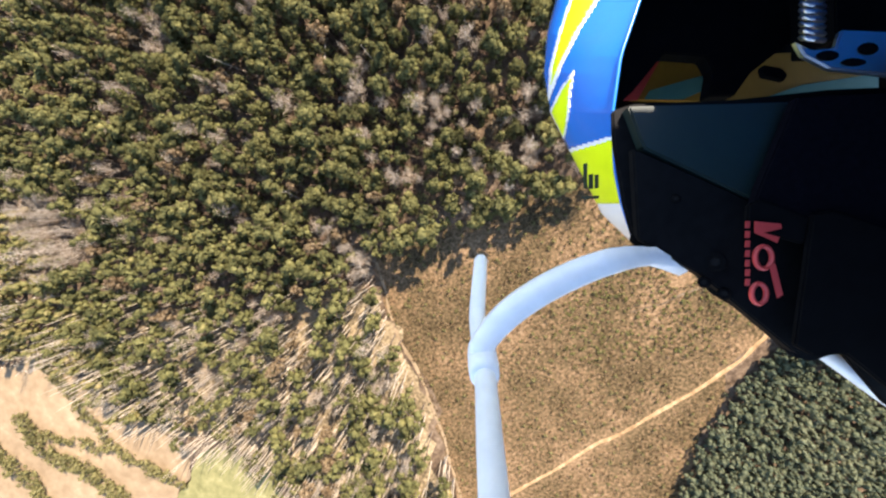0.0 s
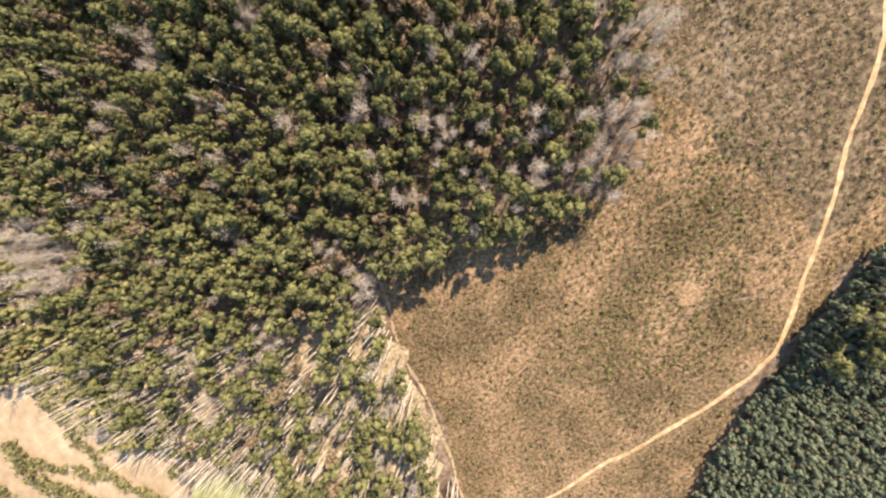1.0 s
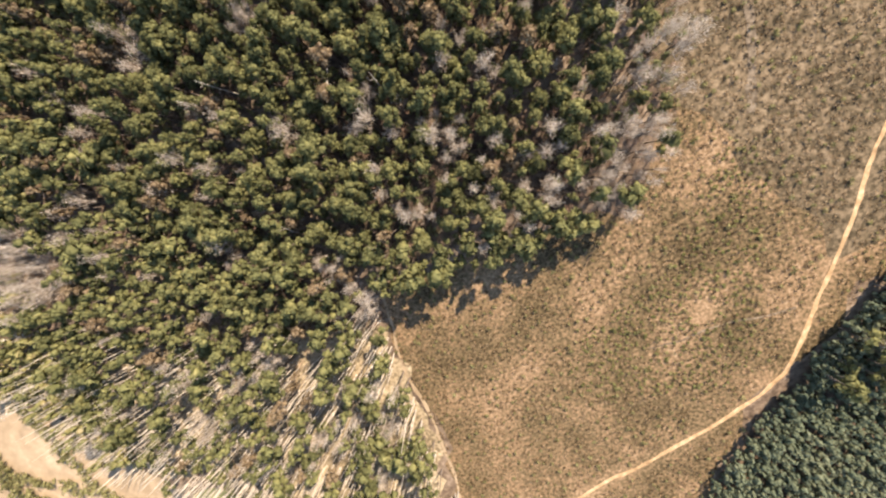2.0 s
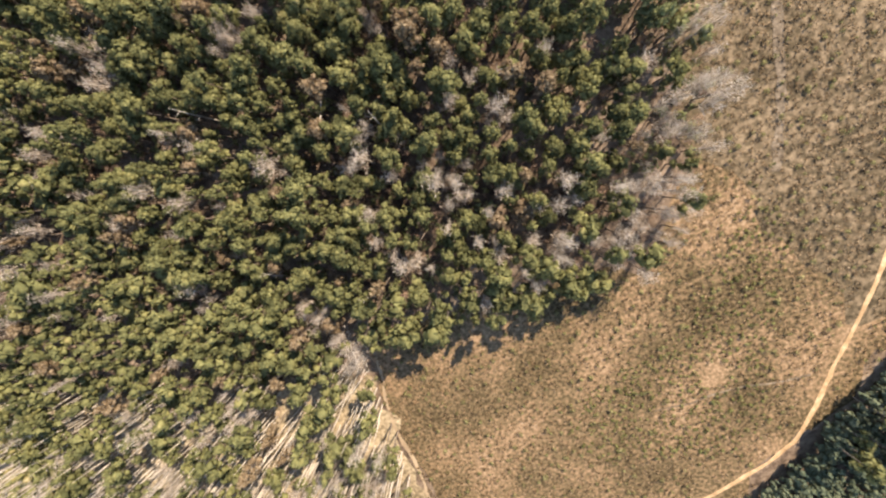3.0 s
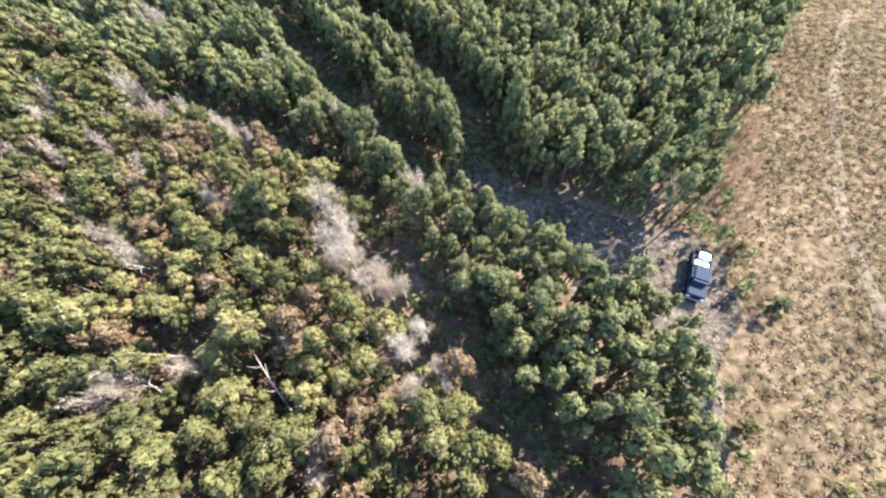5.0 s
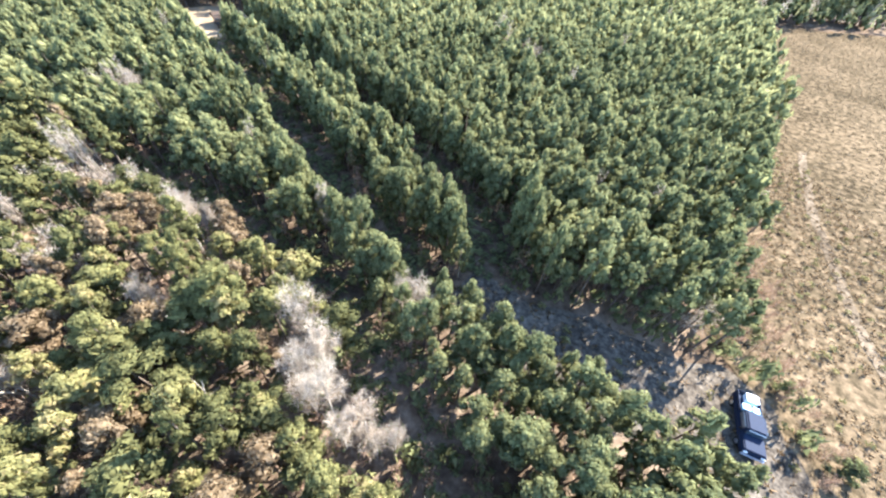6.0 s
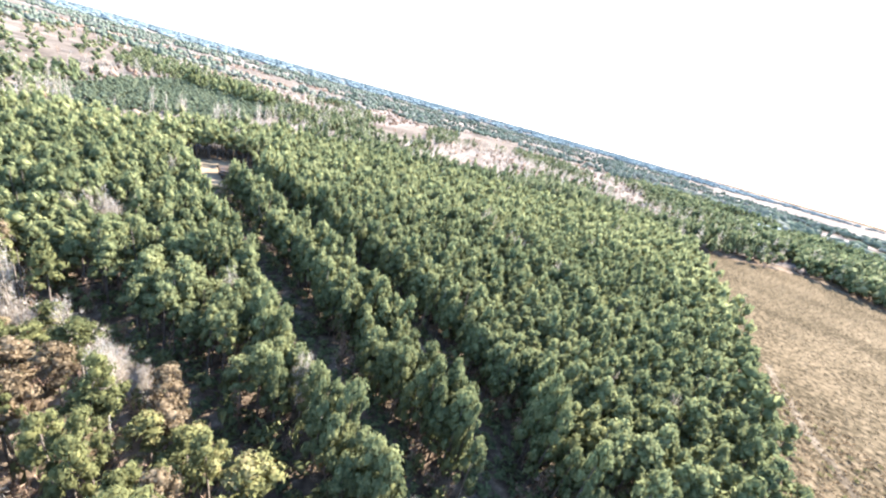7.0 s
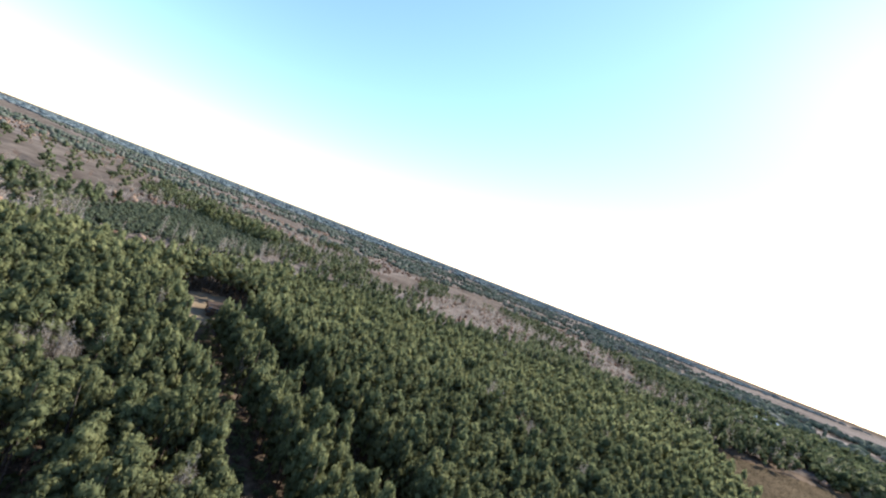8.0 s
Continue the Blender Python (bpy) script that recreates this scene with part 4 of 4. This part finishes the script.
for x, y, wide_, high_, turn in ((43.2, -17.2, 2.6, 2.4, 10), (41.8, -14.6, 1.7, 1.6, 75), (42.8, -10.5, 1.9, 1.9, 140), (36.2, -27.5, 2.0, 2.1, 200)):
    bush(x, y, wide_, high_, turn)


# ---- the model helicopter, in the air above the cleared field ----
# posed on the camera's first key and built in its axes: x right, y up, z back
def ahead(u, v, d):
    """A place d ahead of the camera's first pose; u and v are pixels right and down in that view, centred at 784, 441;
    depth is flattened to fit its lens.
    """
    return Vector(((u - 784) / 718.4 * d, (441 - v) / 718.4 * d, -0.8838 * d))


HELI = new("model_helicopter")
HELI.matrix_world = pose(3.02, -65.72, 63.31, -9.7, 7.26, -28.47)
tagged(HELI, "model helicopter with blue and yellow canopy flying over woods", "model helicopter")
BLUE = paint("glossy blue paint", (0.0, 0.13, 0.52), 0.25, 0.0, 0.5, 0.06, 20)
YELLOW = paint("fluorescent yellow paint", (0.72, 0.85, 0.01), 0.3, 0.0, 0.4, 0.05, 20)
GLOSSWHITE = paint("glossy white paint", (0.78, 0.8, 0.82), 0.3, 0.0, 0.3, 0.04, 20)
SKIDWHITE = paint("white moulded plastic", (0.72, 0.74, 0.76), 0.4, 0.0, 0.0, 0.06, 60)
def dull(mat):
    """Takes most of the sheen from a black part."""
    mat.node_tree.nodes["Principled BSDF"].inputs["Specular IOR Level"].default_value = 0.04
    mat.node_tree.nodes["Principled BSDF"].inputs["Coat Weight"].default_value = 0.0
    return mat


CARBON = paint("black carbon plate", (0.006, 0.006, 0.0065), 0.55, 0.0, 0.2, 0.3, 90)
# black plastic, taken down to near nothing so its colour holds the shade
SHADEBLACK = paint("black plastic with shade in its colour", (0.003, 0.003, 0.0035), 0.85, 0.0, 0.0, 0.3, 60)
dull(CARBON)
dull(SHADEBLACK)
PACKGREEN = paint("dark green battery wrap", (0.003, 0.012, 0.01), 0.5, 0.0, 0.2, 0.2, 40)
STRAPBLUE = paint("dark navy strap", (0.004, 0.004, 0.006), 0.9, 0.0, 0.0, 0.3, 200)
INNER_ORANGE = paint("orange inner canopy", (0.3, 0.15, 0.02), 0.6, vary=0.1, scale=30)
INNER_TEAL = paint("teal inner canopy", (0.06, 0.17, 0.15), 0.6, vary=0.1, scale=30)
RED = paint("red print", (0.5, 0.045, 0.04), 0.5, vary=0.1, scale=80)
INK = paint("black print", (0.02, 0.03, 0.02), 0.5)


def slab(outline, d, thick, slope=0.0, bevel=0.0015):
    """A plate with that outline, d ahead, thick towards the front; slope sets its far end further ahead."""
    bm = bmesh.new()
    front = [ahead(u, v, d + slope * (u - 1300) / 1000) for u, v in outline]
    f = bm.faces.new([bm.verts.new(p) for p in front])
    out = bmesh.ops.extrude_face_region(bm, geom=[f])
    for g in out["geom"]:
        if isinstance(g, bmesh.types.BMVert):
            g.co += Vector((0, 0, -thick))
    bmesh.ops.recalc_face_normals(bm, faces=bm.faces[:])
    if bevel:
        bmesh.ops.bevel(bm, geom=bm.edges[:], offset=bevel, segments=2, affect="EDGES", clamp_overlap=True)
    return bm


def skid(name, points, radius, label):
    pts = [ahead(*p) for p in points]
    line, radii = [], []
    for i in range(len(pts) - 1):
        p0, p1, p2, p3 = pts[max(i - 1, 0)], pts[i], pts[i + 1], pts[min(i + 2, len(pts) - 1)]
        for k in range(6):
            t = k / 6
            line.append(0.5 * ((2 * p1) + (p2 - p0) * t + (2 * p0 - 5 * p1 + 4 * p2 - p3) * t * t + (3 * p1 - p0 - 3 * p2 + p3) * t ** 3))
    end = (pts[-1] - pts[-2]).normalized()
    line += [pts[-1], pts[-1] + end * radius * 0.6, pts[-1] + end * radius * 0.95]
    radii = [radius] * (len(line) - 2) + [radius * 0.8, radius * 0.35]
    return part(name, rod(line, radii, 16), SKIDWHITE, HELI, label, True)


tube = skid("skid_tube", [(880, 960, 0.185), (868, 800, 0.235), (858, 660, 0.315), (847, 585, 0.385), (845, 545, 0.42), (851, 462, 0.5)], 0.0082, "white skid tube with an upturned tip")
part("clamp", rod([ahead(858, 668, 0.31), ahead(856, 650, 0.322), ahead(853, 628, 0.336), ahead(851, 612, 0.346)], [0.0112, 0.0122, 0.0122, 0.0108], 18), SKIDWHITE, tube, "", True)
skid("far_skid_tube", [(1430, 605, 0.5), (1500, 655, 0.47), (1600, 725, 0.44), (1720, 800, 0.41)], 0.0085, "white skid tube")


def strut():
    """The arched landing strut: a flat curved bar."""
    mid = [(846, 632, 0.325), (862, 598, 0.33), (900, 556, 0.335), (955, 517, 0.34), (1020, 484, 0.347), (1085, 461, 0.353), (1150, 453, 0.385), (1225, 464, 0.43)]
    half = [0.0085, 0.0105, 0.0118, 0.0122, 0.0122, 0.0116, 0.0092, 0.007]
    pts = [ahead(*m) for m in mid]
    bm = bmesh.new()
    rings = []
    for i, p in enumerate(pts):
        d = (pts[min(i + 1, len(pts) - 1)] - pts[max(i - 1, 0)]).normalized()
        side = d.cross(Vector((0, 0.25, 1))).normalized()
        n = side.cross(d).normalized()
        w, t = half[i], 0.0042
        rings.append([bm.verts.new(p + side * w * a + n * t * b) for a, b in ((-1, -0.5), (-0.85, 0.7), (0, 1.1), (0.85, 0.7), (1, -0.5), (0.8, -1), (-0.8, -1))])
    for r0, r1 in zip(rings, rings[1:]):
        for k in range(7):
            bm.faces.new((r0[k], r0[(k + 1) % 7], r1[(k + 1) % 7], r1[k]))
    bm.faces.new(rings[0])
    bm.faces.new(rings[-1])
    bmesh.ops.recalc_face_normals(bm, faces=bm.faces[:])
    bmesh.ops.subdivide_edges(bm, edges=[e for e in bm.edges if e.calc_length() > 0.012], cuts=2, smooth=0.6)
    return bm


part("landing_strut", strut(), SKIDWHITE, HELI, "white arched landing strut", True)


def canopy_point(s, u):
    """A place on the canopy's flank: s runs down it, u from its rear rim round to the nose."""
    v = -110 + 543 * s
    rim = np.interp(v, [-110, 0, 100, 200, 300, 360, 433], [1180, 1132, 1098, 1084, 1088, 1100, 1124])
    bulge = np.interp(v, [-110, -40, 0, 60, 130, 200, 260, 330, 380, 433], [1060, 1005, 984, 968, 962, 974, 1004, 1040, 1066, 1122])
    k = min(u / 0.6, 1.0)
    across = rim + (bulge - rim) * math.sin(k * math.pi / 2)
    if u > 0.6:
        across = bulge + (1180 - bulge) * ((u - 0.6) / 0.4) ** 2
    return ahead(across, v, 0.43 + 0.24 * u), across, v


def canopy():
    """The painted shell, in three sheets of colour that meet edge to edge."""
    ns, nu = 180, 100
    sheets = {"blue": [], "yellow": [], "white": []}
    grid = [[canopy_point(i / ns, j / nu) for j in range(nu + 1)] for i in range(ns + 1)]
    for i in range(ns):
        for j in range(nu):
            _, a, v = grid[i][j]
            a, v = a + 1, v + 2
            col = "blue"
            lower = 272 - (a - 1005) * 0.3
            if v > 362:
                col = "white"
            elif v > lower:
                col = "yellow"
            elif v > lower - 7:
                col = "white"
            elif j / nu <= 0.62:
                # the upper flash and the small one below it, each with a pale border
                left = np.interp(v, [-110, 0, 60, 120, 190], [1030, 1010, 990, 974, 968])
                right = np.interp(v, [-110, 0, 60, 120, 190], [1110, 1064, 1026, 996, 968])
                left2 = np.interp(v, [122, 160, 200, 250], [1020, 992, 972, 996])
                right2 = np.interp(v, [122, 160, 200, 250], [1020, 1013, 1010, 998])
                if v < 190 and left < a < right:
                    col = "yellow" if left + 5 < a < right - 7 else "white"
                elif 122 < v < 250 and left2 < a < right2:
                    col = "yellow" if left2 + 6 < a < right2 - 3 else "white"
            sheets[col].append((i, j))
    shell_part = None
    for col, mat_, label in (("blue", BLUE, "glossy blue canopy"), ("yellow", YELLOW, "bright yellow flashes"), ("white", GLOSSWHITE, "white trim and lower lip")):
        bm = bmesh.new()
        seen = {}
        for i, j in sheets[col]:
            keys = ((i, j), (i + 1, j), (i + 1, j + 1), (i, j + 1))
            for k in keys:
                if k not in seen:
                    seen[k] = bm.verts.new(grid[k[0]][k[1]][0])
            bm.faces.new([seen[k] for k in keys])
        ob = part("canopy" if shell_part is None else "canopy_" + col, bm, mat_, shell_part or HELI, label, True)
        ob.modifiers.new("shell", "SOLIDIFY").thickness = 0.0012
        shell_part = shell_part or ob
    return shell_part


CANOPY = canopy()
for k, (u, v, w, h) in enumerate(((1036, 312, 7, 44), (1046, 322, 8, 26), (1056, 322, 7, 24), (1045, 350, 30, 5))):
    part("lettering", slab([(u - w / 2, v - h / 2), (u + w / 2, v - h / 2 - 1), (u + w / 2, v + h / 2 - 1), (u - w / 2, v + h / 2)], 0.462 - 0.0011 * (u - 1036), 0.0006, 0, 0), INK, CANOPY)
part("canopy_rim", rod([canopy_point(i / 30, 0.0)[0] for i in range(31)], [0.0018] * 31, 8), BLUE, CANOPY, "", True)
# black sheet that stands for the shade inside the canopy
part("canopy_inside", slab([(1086, 250), (1084, 190), (1100, 95), (1140, -60), (1600, -60), (1600, 250)], 0.6, 0.004), SHADEBLACK, HELI)
far_side = part("canopy_far_side", slab([(1112, 178), (1168, 108), (1262, 98), (1420, 92), (1568, 108), (1568, 190)], 0.575, 0.004), INNER_ORANGE, HELI, "orange and teal inside of the canopy's far wall")
part("stripe", slab([(1150, 160), (1262, 128), (1262, 152), (1210, 176), (1140, 176)], 0.57, 0.001), INNER_TEAL, far_side)
part("stripe", slab([(1345, 176), (1420, 150), (1568, 128), (1568, 182)], 0.57, 0.001), INNER_TEAL, far_side)
part("stripe", slab([(1100, 178), (1150, 112), (1168, 108), (1128, 178)], 0.57, 0.001), RED, far_side)

def canopy_top():
    """An added sheet just out of view that shades the frame: bent, sloping up towards the nose."""
    bm = bmesh.new()
    rows = []
    for i in range(9):
        z = -0.64 + 0.6 * i / 8
        rows.append([bm.verts.new((0.232 + 0.52 * j / 8, 0.735 * -z + 0.012 + 0.05 * math.sin(j / 8 * math.pi), z)) for j in range(9)])
    for r0, r1 in zip(rows, rows[1:]):
        for j in range(8):
            bm.faces.new((r0[j], r0[j + 1], r1[j + 1], r1[j]))
    ob = part("canopy_top", bm, BLUE, CANOPY, "", True)
    ob.modifiers.new("shell", "SOLIDIFY").thickness = 0.0012
    return ob


canopy_top()
part("main_frame", slab([(1086, 250), (1084, 196), (1120, 184), (1300, 176), (1470, 158), (1640, 150), (1640, 760), (1568, 715), (1490, 624), (1440, 640), (1404, 632), (1370, 600), (1300, 542), (1262, 520), (1238, 490), (1185, 456), (1124, 432), (1104, 362)], 0.4, 0.006), CARBON, HELI, "black carbon main frame")
part("upper_frame", slab([(1136, -60), (1420, -60), (1404, 70), (1330, 128), (1300, 170), (1256, 170), (1264, 126), (1250, 100), (1176, 94), (1120, 162), (1090, 190), (1096, 96)], 0.5, 0.02), SHADEBLACK, HELI)
part("servo_arm", slab([(1346, 122), (1352, 114), (1386, 120), (1396, 132), (1388, 144), (1350, 136)], 0.49, 0.006), SHADEBLACK, HELI)
part("motor_housing", slab([(1478, -60), (1640, -60), (1640, 62), (1480, 66)], 0.42, 0.05), SHADEBLACK, HELI)
part("front_block", slab([(1118, 425), (1128, 405), (1190, 410), (1200, 452), (1140, 446)], 0.395, 0.008), SHADEBLACK, HELI)
battery = part("battery", slab([(1112, 188), (1400, 180), (1404, 320), (1330, 352), (1140, 262)], 0.385, 0.014), PACKGREEN, HELI, "battery in a dark green wrap")
part("side_plate", slab([(1120, 262), (1330, 356), (1470, 340), (1470, 560), (1420, 628), (1404, 622), (1300, 536), (1240, 486), (1130, 424)], 0.388, 0.01), CARBON, HELI)
strap = part("battery_strap", slab([(1412, 172), (1640, 158), (1640, 420), (1480, 400), (1332, 372), (1346, 330)], 0.372, 0.01), STRAPBLUE, HELI, "dark navy fabric strap round the battery")
part("buckle", slab([(1326, 362), (1346, 352), (1434, 386), (1424, 432), (1322, 404)], 0.368, 0.006), SHADEBLACK, strap)
part("lower_cover", slab([(1440, 380), (1478, 372), (1640, 430), (1640, 740), (1500, 628), (1440, 630), (1408, 612)], 0.365, 0.006), SHADEBLACK, HELI)
for u, v, rr in ((1266, 464, 0.0095), (1196, 352, 0.004), (1246, 500, 0.0055), (1282, 520, 0.006)):
    screw = part("screw", rod([ahead(u, v, 0.392), ahead(u, v, 0.386), ahead(u, v, 0.384)], [rr, rr, rr * 0.8], 18), SHADEBLACK, HELI)
    part("socket", rod([ahead(u, v, 0.3845), ahead(u, v, 0.3825)], [rr * 0.45, rr * 0.45], 6), CARBON, screw)
# unseen blocks for the hidden body, added to keep the sun off the strut
part("rear_frame", box(0.06, 0.62, -0.12, 0.46, 0.04, 0.6, 0.02), SHADEBLACK, HELI, "unseen black block added behind to shade the strut")
part("frame_beam", box(0.5, 0.62, -0.16, 0.46, -0.42, 0.036, 0.01), SHADEBLACK, HELI)
# the red print is a logo: plain rings and bars in its colour
logo = part("logo", slab([(1336, 392), (1382, 396), (1384, 405), (1352, 412), (1380, 420), (1376, 430), (1336, 412)], 0.3645, 0.0006, 0, 0), RED, HELI, "red printed shapes")
for u, v, a, b in ((1351, 456, 15, 20), (1343, 520, 13, 18)):
    part("ring", rod([ahead(u + a * math.cos(k * 0.314), v + b * math.sin(k * 0.314), 0.366) for k in range(21)], [0.0021] * 21, 6), RED, logo)
part("bar", slab([(1362, 470), (1372, 466), (1386, 522), (1376, 528)], 0.3645, 0.0006, 0, 0), RED, logo)
for k in range(7):
    part("bar", slab([(1320, 392 + 17 * k), (1328, 392 + 17 * k), (1327, 404 + 17 * k), (1319, 404 + 17 * k)], 0.3645, 0.0006, 0, 0), RED, logo)
bracket = part("bracket", slab([(1408, 72), (1424, 98), (1470, 122), (1640, 140), (1640, 58), (1490, 52), (1480, 84), (1440, 88)], 0.355, 0.006), STEEL, HELI, "drilled bare metal bracket")
# no holes are cut: black discs on the plate give their shade
for u, v, a, b in ((1466, 98, 20, 9), (1538, 86, 18, 11), (1512, 110, 22, 7)):
    part("hole", slab([(u + a * math.cos(k * 0.52), v + b * math.sin(k * 0.52)) for k in range(12)], 0.3538, 0.001, 0, 0), SHADEBLACK, bracket)
part("spring", rod([ahead(1438 + 20 * math.cos(k * 0.6), -60 + 1.15 * k, 0.36 + 0.011 * math.sin(k * 0.6)) for k in range(116)], [0.0022] * 116, 6), STEEL, HELI, "bright coil spring", True)
